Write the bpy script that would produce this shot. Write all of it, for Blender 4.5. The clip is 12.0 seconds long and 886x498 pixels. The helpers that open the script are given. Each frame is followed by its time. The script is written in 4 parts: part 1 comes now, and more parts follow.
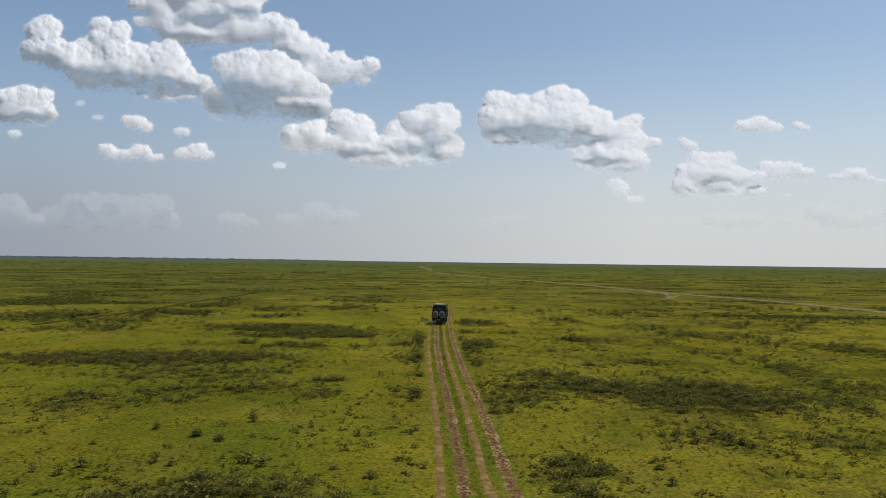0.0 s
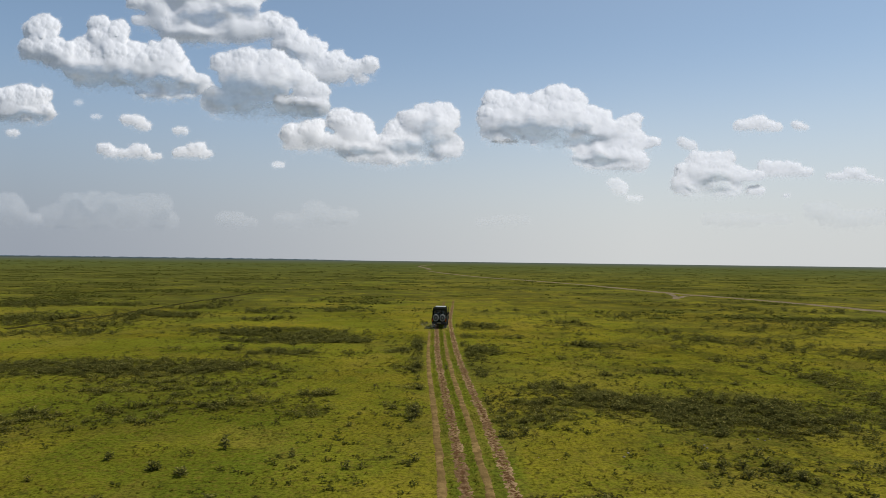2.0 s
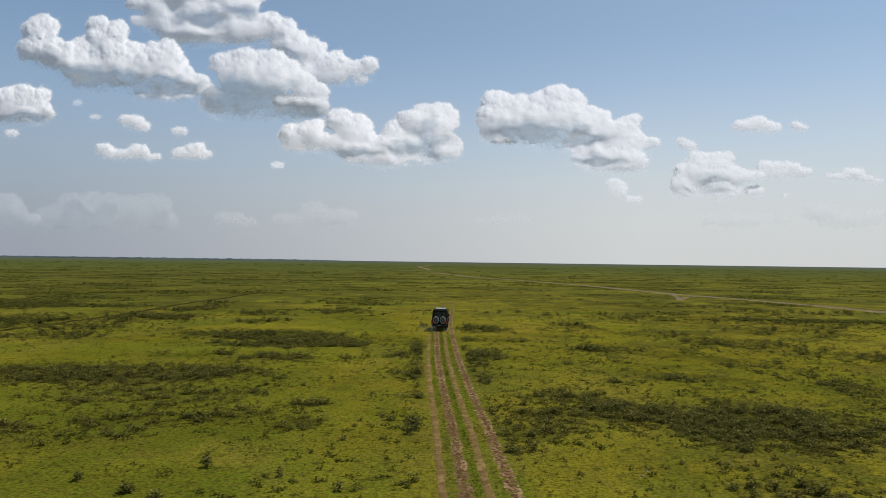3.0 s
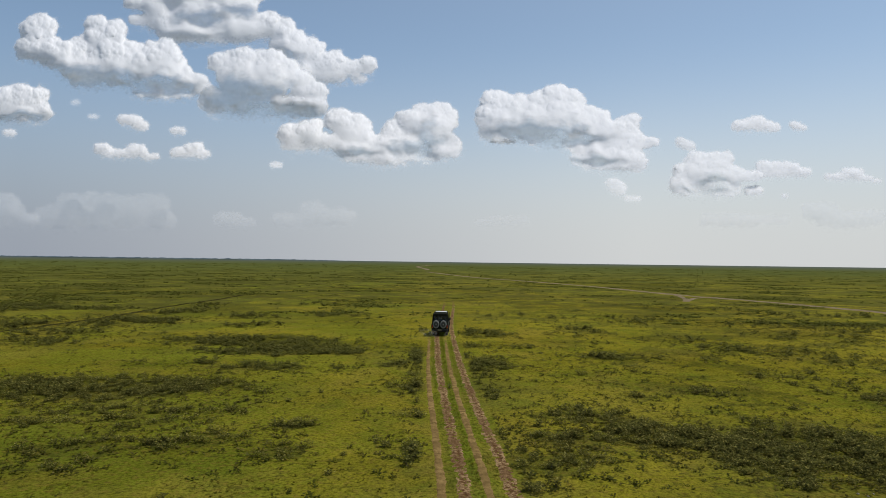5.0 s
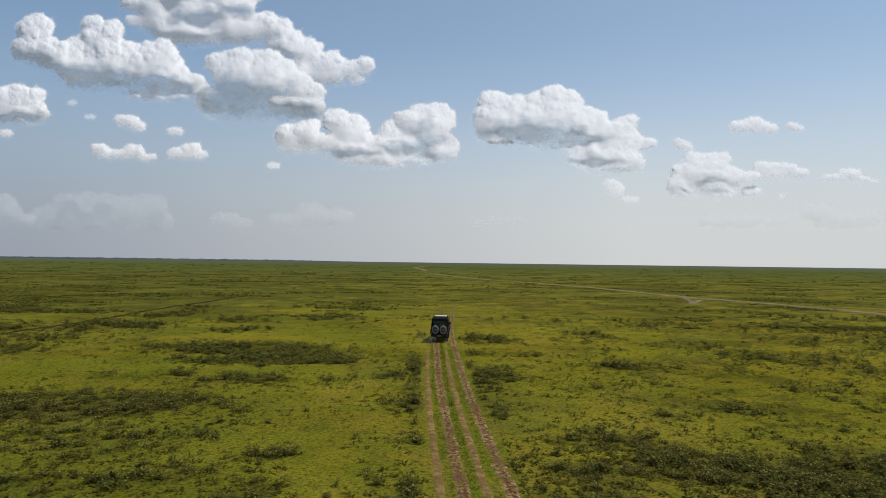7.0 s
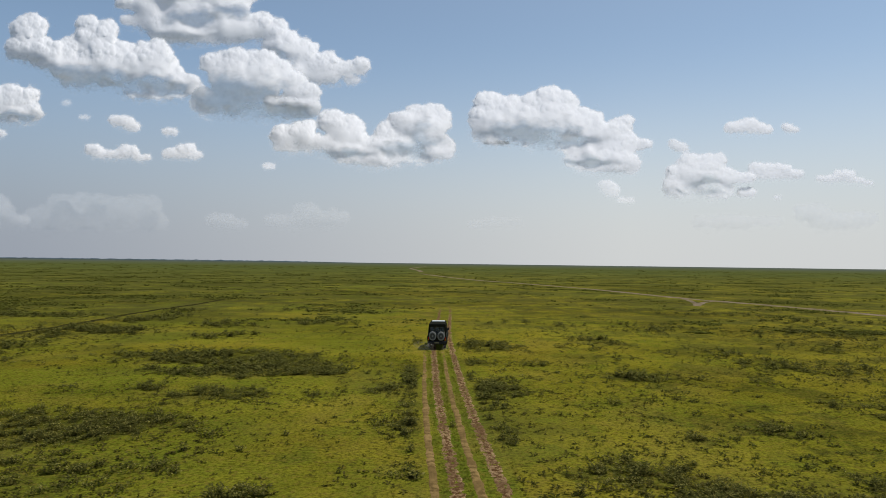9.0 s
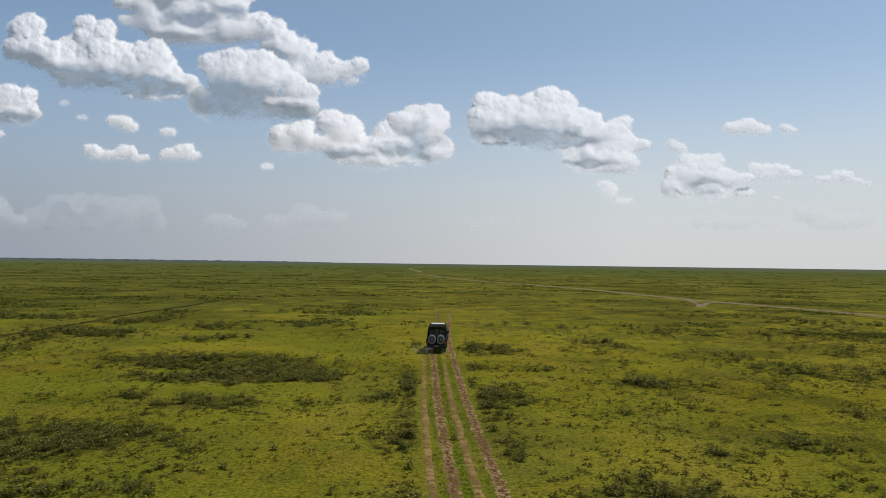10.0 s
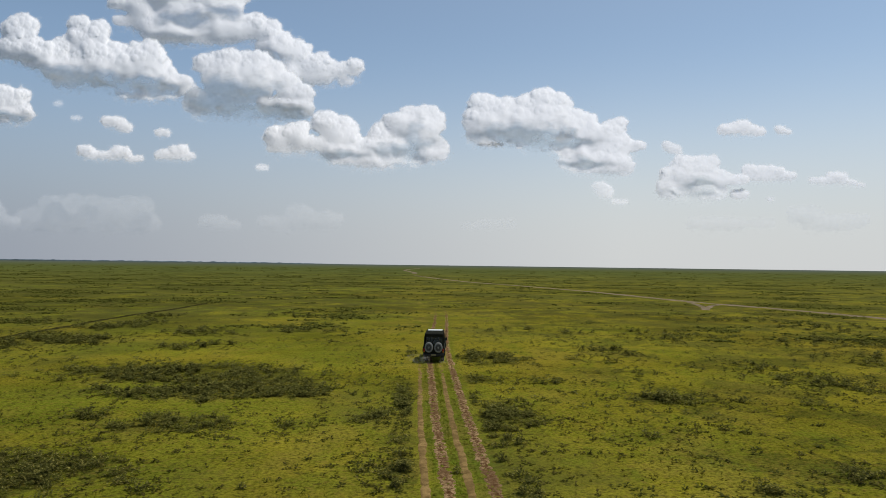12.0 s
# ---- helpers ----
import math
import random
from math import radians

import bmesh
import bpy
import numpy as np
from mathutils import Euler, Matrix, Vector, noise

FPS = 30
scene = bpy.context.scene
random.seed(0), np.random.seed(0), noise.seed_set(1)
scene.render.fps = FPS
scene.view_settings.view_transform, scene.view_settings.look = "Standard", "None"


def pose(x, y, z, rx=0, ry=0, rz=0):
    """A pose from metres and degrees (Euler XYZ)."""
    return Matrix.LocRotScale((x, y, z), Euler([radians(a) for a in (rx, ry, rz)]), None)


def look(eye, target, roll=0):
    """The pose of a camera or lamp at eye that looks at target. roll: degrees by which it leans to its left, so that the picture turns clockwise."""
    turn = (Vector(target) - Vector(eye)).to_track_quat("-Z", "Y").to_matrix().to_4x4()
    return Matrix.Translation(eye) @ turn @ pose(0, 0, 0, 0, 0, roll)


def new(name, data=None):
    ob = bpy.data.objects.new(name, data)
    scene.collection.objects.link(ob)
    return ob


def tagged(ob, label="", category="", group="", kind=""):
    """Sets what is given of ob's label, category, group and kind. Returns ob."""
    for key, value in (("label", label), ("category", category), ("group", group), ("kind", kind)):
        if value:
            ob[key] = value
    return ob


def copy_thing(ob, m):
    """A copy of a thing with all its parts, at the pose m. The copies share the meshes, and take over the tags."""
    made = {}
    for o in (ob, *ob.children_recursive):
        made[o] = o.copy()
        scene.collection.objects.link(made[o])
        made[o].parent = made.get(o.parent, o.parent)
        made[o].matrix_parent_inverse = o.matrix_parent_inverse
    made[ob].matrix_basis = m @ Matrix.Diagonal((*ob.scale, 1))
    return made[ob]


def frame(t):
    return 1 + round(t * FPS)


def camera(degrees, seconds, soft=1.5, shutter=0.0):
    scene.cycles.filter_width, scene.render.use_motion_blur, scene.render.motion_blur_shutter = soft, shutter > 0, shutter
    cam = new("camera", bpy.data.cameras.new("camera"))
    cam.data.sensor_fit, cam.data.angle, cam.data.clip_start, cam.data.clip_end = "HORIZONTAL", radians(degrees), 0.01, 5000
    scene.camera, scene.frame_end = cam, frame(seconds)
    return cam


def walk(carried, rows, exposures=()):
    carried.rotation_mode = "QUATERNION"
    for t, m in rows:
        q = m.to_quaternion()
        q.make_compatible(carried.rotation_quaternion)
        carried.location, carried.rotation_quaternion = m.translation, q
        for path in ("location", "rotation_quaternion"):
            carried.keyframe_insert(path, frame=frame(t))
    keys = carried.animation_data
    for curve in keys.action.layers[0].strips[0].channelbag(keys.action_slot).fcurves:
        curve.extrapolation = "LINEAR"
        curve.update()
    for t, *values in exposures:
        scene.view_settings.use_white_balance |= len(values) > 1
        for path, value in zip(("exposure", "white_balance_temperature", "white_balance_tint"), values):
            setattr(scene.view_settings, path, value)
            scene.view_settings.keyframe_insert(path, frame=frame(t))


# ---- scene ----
# ------------------------------------------------------------------ camera
LENS = 66.0
cam = camera(LENS, 12.0, soft=0.9)
# seconds, x, y, z, heading to the right of +y, upward tilt
ROWS = [
    (0.0, 0.000, 0.000, 7.400, 1.302, 1.016),
    (0.5, -0.016, 1.135, 7.407, 1.269, 0.995),
    (1.0, -0.033, 2.267, 7.415, 1.297, 1.002),
    (1.5, -0.051, 3.395, 7.422, 1.337, 0.993),
    (2.0, -0.069, 4.521, 7.429, 1.380, 0.976),
    (2.5, -0.088, 5.644, 7.435, 1.417, 0.988),
    (3.0, -0.108, 6.763, 7.442, 1.437, 1.007),
    (5.0, -0.186, 11.220, 7.467, 1.539, 1.009),
    (5.5, -0.205, 12.329, 7.473, 1.603, 1.022),
    (6.0, -0.223, 13.437, 7.479, 1.693, 1.009),
    (6.5, -0.241, 14.543, 7.484, 1.727, 1.051),
    (7.0, -0.258, 15.647, 7.490, 1.732, 1.066),
    (9.0, -0.315, 20.058, 7.510, 2.096, 1.148),
    (9.5, -0.326, 21.159, 7.515, 2.136, 1.166),
    (10.0, -0.335, 22.260, 7.519, 2.221, 1.177),
    (10.5, -0.342, 23.361, 7.524, 2.298, 1.171),
    (11.0, -0.347, 24.462, 7.528, 2.377, 1.168),
    (11.5, -0.350, 25.563, 7.532, 2.475, 1.154),
    (12.0, -0.351, 26.665, 7.536, 2.606, 1.292),
]


def gaze(x, y, z, heading, tilt):
    a, b = radians(heading), radians(tilt)
    way = Vector((math.sin(a) * math.cos(b), math.cos(a) * math.cos(b), math.sin(b)))
    eye = Vector((x, y, z))
    return look(eye, eye + way, 0.746)


walk(cam, [(t, gaze(x, y, z, h, p)) for t, x, y, z, h, p in ROWS], exposures=[(0.0, 0.0), (12.0, 0.0)])

# ------------------------------------------------------------------ light
SUN_UP, SUN_AZ = 66.0, 80.0            # elevation, and bearing to the right of +y
world = bpy.data.worlds.new("sky")
scene.world = world
world.use_nodes = True
wn, wl = world.node_tree.nodes, world.node_tree.links
wn.clear()
w_out = wn.new("ShaderNodeOutputWorld")
w_bg = wn.new("ShaderNodeBackground")
w_sky = wn.new("ShaderNodeTexSky")
w_sky.sky_type = "NISHITA"
w_sky.sun_disc = False
w_sky.sun_elevation, w_sky.sun_rotation = radians(SUN_UP), radians(SUN_AZ)
w_sky.altitude, w_sky.air_density, w_sky.dust_density, w_sky.ozone_density = 1500, 1.0, 1.2, 1.5
w_bg.inputs["Strength"].default_value = 0.12
# pale haze thickening towards the horizon, all the way round
w_dir = wn.new("ShaderNodeTexCoord")
w_sep = wn.new("ShaderNodeSeparateXYZ")
w_fall = wn.new("ShaderNodeMapRange")
w_fall.interpolation_type = "SMOOTHERSTEP"
w_fall.inputs[1].default_value, w_fall.inputs[2].default_value = -0.02, 0.35
w_fall.inputs[3].default_value, w_fall.inputs[4].default_value = 0.98, 0.17
w_mix = wn.new("ShaderNodeMix")
w_mix.data_type = "RGBA"
w_side = wn.new("ShaderNodeMapRange")          # the haze is brighter on the sun's side
w_side.inputs[1].default_value, w_side.inputs[2].default_value = -0.5, 0.3
w_haze = wn.new("ShaderNodeMix")
w_haze.data_type = "RGBA"
w_haze.inputs[6].default_value = (2.62, 2.90, 3.42, 1)
w_haze.inputs[7].default_value = (5.15, 5.28, 5.32, 1)
wl.new(w_haze.outputs[2], w_mix.inputs[7])
wl.new(w_side.outputs[0], w_haze.inputs[0])
wl.new(w_dir.outputs["Generated"], w_sep.inputs[0])
wl.new(w_sep.outputs[2], w_fall.inputs[0])
wl.new(w_sep.outputs[0], w_side.inputs[0])
wl.new(w_fall.outputs[0], w_mix.inputs[0])
w_tint = wn.new("ShaderNodeMix")
w_tint.data_type, w_tint.blend_type = "RGBA", "MULTIPLY"
w_tint.inputs[0].default_value = 1.0
w_tint.inputs[7].default_value = (1.10, 1.15, 1.07, 1)
wl.new(w_sky.outputs[0], w_tint.inputs[6])
wl.new(w_tint.outputs[2], w_mix.inputs[6])
wl.new(w_mix.outputs[2], w_bg.inputs["Color"])
wl.new(w_bg.outputs[0], w_out.inputs["Surface"])

sun_data = bpy.data.lights.new("sun", "SUN")
sun_data.energy, sun_data.angle, sun_data.color = 3.2, radians(0.53), (1.0, 0.955, 0.88)
sun = new("sun", sun_data)
sun_way = Vector((math.sin(radians(SUN_AZ)) * math.cos(radians(SUN_UP)), math.cos(radians(SUN_AZ)) * math.cos(radians(SUN_UP)), math.sin(radians(SUN_UP))))
sun.matrix_world = look(sun_way * 60 + Vector((0, 60, 0)), Vector((0, 60, 0)))


# ------------------------------------------------------------------ noise on arrays
def lattice(ix, iy, seed):
    h = (ix.astype(np.int64) * 374761393 + iy.astype(np.int64) * 668265263 + seed * 974634777) & 0xFFFFFFFF
    h = ((h ^ (h >> 13)) * 1274126177) & 0xFFFFFFFF
    h = (h ^ (h >> 16)) & 0xFFFF
    return h / 65535.0 * 2 * np.pi


def perlin(x, y, seed=0):
    x, y = np.asarray(x, float), np.asarray(y, float)
    ix, iy = np.floor(x), np.floor(y)
    fx, fy = x - ix, y - iy
    sx, sy = fx * fx * fx * (fx * (fx * 6 - 15) + 10), fy * fy * fy * (fy * (fy * 6 - 15) + 10)
    total = 0
    for dx in (0, 1):
        for dy in (0, 1):
            a = lattice(ix + dx, iy + dy, seed)
            g = np.cos(a) * (fx - dx) + np.sin(a) * (fy - dy)
            total = total + g * (sx if dx else 1 - sx) * (sy if dy else 1 - sy)
    return total * 1.45


def fbm(x, y, octaves=4, seed=0, gain=0.5):
    total, amp, f = 0, 1.0, 1.0
    for k in range(octaves):
        total = total + amp * perlin(x * f + 17.3 * k, y * f - 9.1 * k, seed + k)
        amp, f = amp * gain, f * 2.03
    return total


def smooth(a, b, v):
    k = np.clip((v - a) / (b - a), 0, 1)
    return k * k * (3 - 2 * k)


# ------------------------------------------------------------------ node materials
def material(name, rough=0.8, metal=0.0, spec=0.3):
    m = bpy.data.materials.new(name)
    m.use_nodes = True
    b = m.node_tree.nodes["Principled BSDF"]
    b.inputs["Roughness"].default_value = rough
    b.inputs["Metallic"].default_value = metal
    b.inputs["Specular IOR Level"].default_value = spec
    return m, m.node_tree.nodes, m.node_tree.links, b


def noise_node(n, l, scale, detail=4.0, rough=0.55, stretch=None):
    geo_in = n.new("ShaderNodeTexCoord")
    tex = n.new("ShaderNodeTexNoise")
    tex.inputs["Scale"].default_value = scale
    tex.inputs["Detail"].default_value = detail
    tex.inputs["Roughness"].default_value = rough
    if stretch:
        mp = n.new("ShaderNodeMapping")
        mp.inputs["Scale"].default_value = stretch
        l.new(geo_in.outputs["Object"], mp.inputs["Vector"])
        l.new(mp.outputs[0], tex.inputs["Vector"])
    else:
        l.new(geo_in.outputs["Object"], tex.inputs["Vector"])
    return tex.outputs[0]


def ramp(n, l, fac, stops):
    r = n.new("ShaderNodeValToRGB")
    els = r.color_ramp.elements
    while len(els) < len(stops):
        els.new(0.5)
    for e, (at, col) in zip(els, stops):
        e.position = at
        e.color = (*col, 1) if len(col) == 3 else col
    l.new(fac, r.inputs[0])
    return r.outputs[0]


def mix(n, l, fac, a, b, mode="MIX"):
    m = n.new("ShaderNodeMix")
    m.data_type, m.blend_type = "RGBA", mode
    for key, val in ((0, fac), (6, a), (7, b)):
        if isinstance(val, (float, int)):
            m.inputs[key].default_value = val
        elif isinstance(val, tuple):
            m.inputs[key].default_value = (*val, 1)
        else:
            l.new(val, m.inputs[key])
    return m.outputs[2]


def bump(n, l, b, height, strength, distance):
    k = n.new("ShaderNodeBump")
    k.inputs["Strength"].default_value, k.inputs["Distance"].default_value = strength, distance
    l.new(height, k.inputs["Height"])
    l.new(k.outputs[0], b.inputs["Normal"])


def grey(v):
    return (v, v, v)


def grass_ground():
    m, n, l, b = material("grassland", 1.0, 0, 0.0)
    broad = noise_node(n, l, 0.035, 3)
    mid = noise_node(n, l, 0.35, 5, 0.6)
    tuft = noise_node(n, l, 2.6, 5, 0.65)
    grain = noise_node(n, l, 22.0, 3, 0.7)
    green = ramp(n, l, broad, [(0.35, (0.094, 0.102, 0.010)), (0.5, (0.138, 0.124, 0.011)), (0.66, (0.160, 0.127, 0.015))])
    col = mix(n, l, ramp(n, l, mid, [(0.42, grey(0)), (0.68, grey(1))]), green, (0.164, 0.143, 0.012))
    col = mix(n, l, ramp(n, l, mid, [(0.58, grey(0)), (0.74, grey(0.5))]), col, (0.130, 0.098, 0.022))
    col = mix(n, l, ramp(n, l, tuft, [(0.28, grey(0.6)), (0.42, grey(0))]), col, (0.055, 0.066, 0.008))
    green_lane = n.new("ShaderNodeAttribute")
    green_lane.attribute_name = "lush"
    col = mix(n, l, green_lane.outputs["Fac"], col, (0.080, 0.102, 0.009))
    cover = n.new("ShaderNodeAttribute")
    cover.attribute_name = "cover"
    clod = noise_node(n, l, 1.7, 7, 0.72)
    torn = n.new("ShaderNodeMath")
    torn.operation = "MULTIPLY_ADD"
    torn.inputs[1].default_value = 0.75
    l.new(clod, torn.inputs[0])
    half = n.new("ShaderNodeMath")
    half.operation = "MULTIPLY"
    half.inputs[1].default_value = 0.5
    l.new(cover.outputs["Fac"], half.inputs[0])
    l.new(half.outputs[0], torn.inputs[2])
    weedy = ramp(n, l, torn.outputs[0], [(0.51, grey(0)), (0.64, grey(0.64))])
    col = mix(n, l, weedy, col, mix(n, l, tuft, (0.029, 0.034, 0.006), (0.070, 0.074, 0.013)))
    bare = n.new("ShaderNodeAttribute")
    bare.attribute_name = "bare"
    col = mix(n, l, bare.outputs["Fac"], col, (0.155, 0.120, 0.022))
    col = mix(n, l, 1.0, col, ramp(n, l, grain, [(0.25, grey(0.70)), (0.75, grey(1.25))]), "MULTIPLY")
    rust = noise_node(n, l, 3.2, 5, 0.7)
    col = mix(n, l, ramp(n, l, rust, [(0.50, grey(0)), (0.64, grey(0.7))]), col, (0.128, 0.092, 0.017))
    mottle = noise_node(n, l, 6.5, 4, 0.7)
    col = mix(n, l, 1.0, col, ramp(n, l, mottle, [(0.34, grey(0.44)), (0.5, grey(1.05)), (0.7, grey(1.48))]), "MULTIPLY")
    streak = noise_node(n, l, 0.05, 9, 0.74, (0.8, 0.55, 1.0))
    col = mix(n, l, ramp(n, l, streak, [(0.50, grey(0)), (0.60, grey(0.55))]), col, mix(n, l, grain, (0.040, 0.050, 0.010), (0.085, 0.080, 0.016)))
    dots = noise_node(n, l, 1.7, 7, 0.72)
    col = mix(n, l, ramp(n, l, dots, [(0.555, grey(0)), (0.63, grey(0.78))]), col, (0.046, 0.044, 0.008))
    # haze painted into the base colour: grass fades to grey-green with distance
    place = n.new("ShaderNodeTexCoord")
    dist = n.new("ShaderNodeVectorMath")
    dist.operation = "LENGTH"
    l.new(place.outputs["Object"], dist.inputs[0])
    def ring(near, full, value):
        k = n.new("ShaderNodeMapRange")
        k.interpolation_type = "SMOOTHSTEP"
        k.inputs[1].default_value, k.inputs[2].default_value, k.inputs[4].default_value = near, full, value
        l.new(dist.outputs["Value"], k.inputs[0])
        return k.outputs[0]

    # ground colour multiplied lighter from 48 m out; herb clumps grow denser beyond
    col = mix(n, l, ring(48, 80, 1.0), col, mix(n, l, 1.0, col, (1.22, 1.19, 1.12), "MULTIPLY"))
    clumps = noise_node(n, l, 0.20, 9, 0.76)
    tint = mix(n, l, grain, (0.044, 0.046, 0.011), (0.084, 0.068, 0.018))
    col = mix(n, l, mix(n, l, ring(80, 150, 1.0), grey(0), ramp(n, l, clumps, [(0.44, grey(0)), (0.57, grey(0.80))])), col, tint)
    mid_haze = n.new("ShaderNodeMapRange")
    mid_haze.inputs[1].default_value, mid_haze.inputs[2].default_value, mid_haze.inputs[4].default_value = 60, 700, 0.72
    l.new(dist.outputs["Value"], mid_haze.inputs[0])
    col = mix(n, l, mid_haze.outputs[0], col, (0.068, 0.084, 0.026))
    bands = noise_node(n, l, 0.030, 9, 0.72, (0.7, 1.0, 1.0))
    col = mix(n, l, 1.0, col, ramp(n, l, bands, [(0.36, grey(0.70)), (0.5, grey(1.04)), (0.64, grey(1.24))]), "MULTIPLY")
    # far out the painted haze turns the plain blue-grey
    far_haze = n.new("ShaderNodeMapRange")
    far_haze.inputs[1].default_value, far_haze.inputs[2].default_value, far_haze.inputs[4].default_value = 900, 3000, 0.8
    l.new(dist.outputs["Value"], far_haze.inputs[0])
    col = mix(n, l, far_haze.outputs[0], col, (0.088, 0.102, 0.088))
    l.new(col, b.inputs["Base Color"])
    bump(n, l, b, tuft, 0.8, 0.06)
    return m


def leaf(name, dark, light, rough=0.5, gloss=0.35):
    m, n, l, b = material(name, rough, 0, gloss)
    g = n.new("ShaderNodeNewGeometry")
    col = ramp(n, l, g.outputs["Random Per Island"], [(0.0, dark), (0.72, tuple(0.65 * p + 0.35 * q for p, q in zip(dark, light))), (1.0, light)])
    streak = noise_node(n, l, 14.0, 3)
    col = mix(n, l, 1.0, col, ramp(n, l, streak, [(0.3, grey(0.7)), (0.7, grey(1.2))]), "MULTIPLY")
    l.new(col, b.inputs["Base Color"])
    tr = n.new("ShaderNodeBsdfTranslucent")
    l.new(col, tr.inputs["Color"])
    mx = n.new("ShaderNodeMixShader")
    mx.inputs[0].default_value = 0.3
    l.new(b.outputs[0], mx.inputs[1])
    l.new(tr.outputs[0], mx.inputs[2])
    l.new(mx.outputs[0], n["Material Output"].inputs[0])
    return m


def dirt(name, low, high, scale, rel, crumbs=0.0):
    m, n, l, b = material(name, 1.0, 0, 0.0)
    a = noise_node(n, l, scale, 6, 0.65)
    if crumbs:                       # paler dry crumbs towards the rims
        rim = n.new("ShaderNodeAttribute")
        rim.attribute_name = "rim"
        add = n.new("ShaderNodeMath")
        add.operation = "MULTIPLY_ADD"
        add.inputs[1].default_value = crumbs
        l.new(rim.outputs["Fac"], add.inputs[0])
        l.new(a, add.inputs[2])
        a = add.outputs[0]
    c = noise_node(n, l, 0.55, 4, 0.6)
    f = noise_node(n, l, 45.0, 3, 0.7)
    col = ramp(n, l, a, [(0.40, low), (0.56, high)])
    col = mix(n, l, ramp(n, l, c, [(0.42, grey(0)), (0.58, grey(0.82))]), col, mix(n, l, a, low, tuple(0.55 * p + 0.35 * q for p, q in zip(low, high))))
    col = mix(n, l, 1.0, col, ramp(n, l, f, [(0.25, grey(0.72)), (0.75, grey(1.25))]), "MULTIPLY")
    l.new(col, b.inputs["Base Color"])
    bump(n, l, b, a, 1.0, rel)
    return m


def plain(name, color, rough, metal=0.0, spec=0.4, wear=0.15, scale=9.0):
    m, n, l, b = material(name, rough, metal, spec)
    a = noise_node(n, l, scale, 5, 0.6)
    col = mix(n, l, 1.0, color, ramp(n, l, a, [(0.3, grey(1 - wear)), (0.7, grey(1 + wear))]), "MULTIPLY")
    l.new(col, b.inputs["Base Color"])
    return m


def cloud_material(name, deep):
    """Vapour that scatters light back, and through where it is thin."""
    m, n, l, b = material(name, 1.0, 0, 0.0)
    n.remove(b)
    thick = n.new("ShaderNodeAttribute")
    thick.attribute_name = "thickness"
    d, t = n.new("ShaderNodeBsdfDiffuse"), n.new("ShaderNodeBsdfTranslucent")
    body = n.new("ShaderNodeMixShader")
    body.inputs[0].default_value = 0.28 if deep else 0.12
    for k, node in enumerate((d, t)):
        node.inputs["Color"].default_value = (0.925, 0.922, 0.93, 1)
        l.new(node.outputs[0], body.inputs[k + 1])
    # wisps that fray the thin edges
    fluff = noise_node(n, l, 0.014, 3, 0.5)
    rest = n.new("ShaderNodeMath")
    rest.operation = "SUBTRACT"
    rest.inputs[0].default_value = 1.0
    l.new(thick.outputs["Fac"], rest.inputs[1])
    edge = n.new("ShaderNodeMath")
    edge.operation = "MULTIPLY"
    l.new(thick.outputs["Fac"], edge.inputs[0])
    l.new(rest.outputs[0], edge.inputs[1])
    sway = n.new("ShaderNodeMapRange")
    sway.inputs[1].default_value, sway.inputs[2].default_value = 0.3, 0.7
    sway.inputs[3].default_value, sway.inputs[4].default_value = -0.45, 0.45
    l.new(fluff, sway.inputs[0])
    fray = n.new("ShaderNodeMath")
    fray.operation, fray.use_clamp = "MULTIPLY_ADD", True
    l.new(edge.outputs[0], fray.inputs[0])
    l.new(sway.outputs[0], fray.inputs[1])
    l.new(thick.outputs["Fac"], fray.inputs[2])
    clear = n.new("ShaderNodeBsdfTransparent")
    mx = n.new("ShaderNodeMixShader")
    l.new(fray.outputs[0], mx.inputs[0])
    l.new(clear.outputs[0], mx.inputs[1])
    l.new(body.outputs[0], mx.inputs[2])
    l.new(mx.outputs[0], n["Material Output"].inputs[0])
    return m


GRASS = grass_ground()
WEED = leaf("weed_leaf", (0.042, 0.048, 0.008), (0.27, 0.235, 0.060), 0.85, 0.04)
HERB = leaf("herb_leaf", (0.042, 0.046, 0.004), (0.110, 0.105, 0.010), 0.8, 0.08)
STREWN = leaf("strewn_weed_leaf", (0.040, 0.040, 0.007), (0.150, 0.125, 0.030), 0.9, 0.02)
DULL = leaf("dull_weed_leaf", (0.072, 0.076, 0.015), (0.190, 0.170, 0.045), 0.9, 0.02)
FAR_HERB = leaf("far_herb_leaf", (0.090, 0.097, 0.018), (0.140, 0.132, 0.028), 0.95, 0.0)
SPECK = leaf("brown_herb_leaf", (0.075, 0.066, 0.007), (0.150, 0.120, 0.018), 0.95, 0.0)
LUSH = leaf("lush_leaf", (0.085, 0.105, 0.006), (0.150, 0.160, 0.012), 0.8, 0.05)
BLADE = leaf("grass_blade", (0.135, 0.128, 0.008), (0.270, 0.230, 0.016), 0.9, 0.03)
STEM = plain("weed_stem", (0.070, 0.060, 0.025), 0.8)
RUT_DUST = dirt("packed_dust", (0.118, 0.076, 0.027), (0.255, 0.166, 0.063), 2.4, 0.02)
RUT_MUD = dirt("churned_mud", (0.080, 0.038, 0.015), (0.315, 0.208, 0.104), 6.0, 0.07, 0.14)
ROAD_DUST = dirt("road_dust", (0.145, 0.112, 0.066), (0.245, 0.188, 0.118), 0.5, 0.03)
VAPOUR, THIN_VAPOUR = cloud_material("cloud_vapour", True), cloud_material("thin_cloud_vapour", False)
PAINT = plain("olive_paint", (0.018, 0.019, 0.012), 0.85, 0, 0.1, 0.15, 3.0)
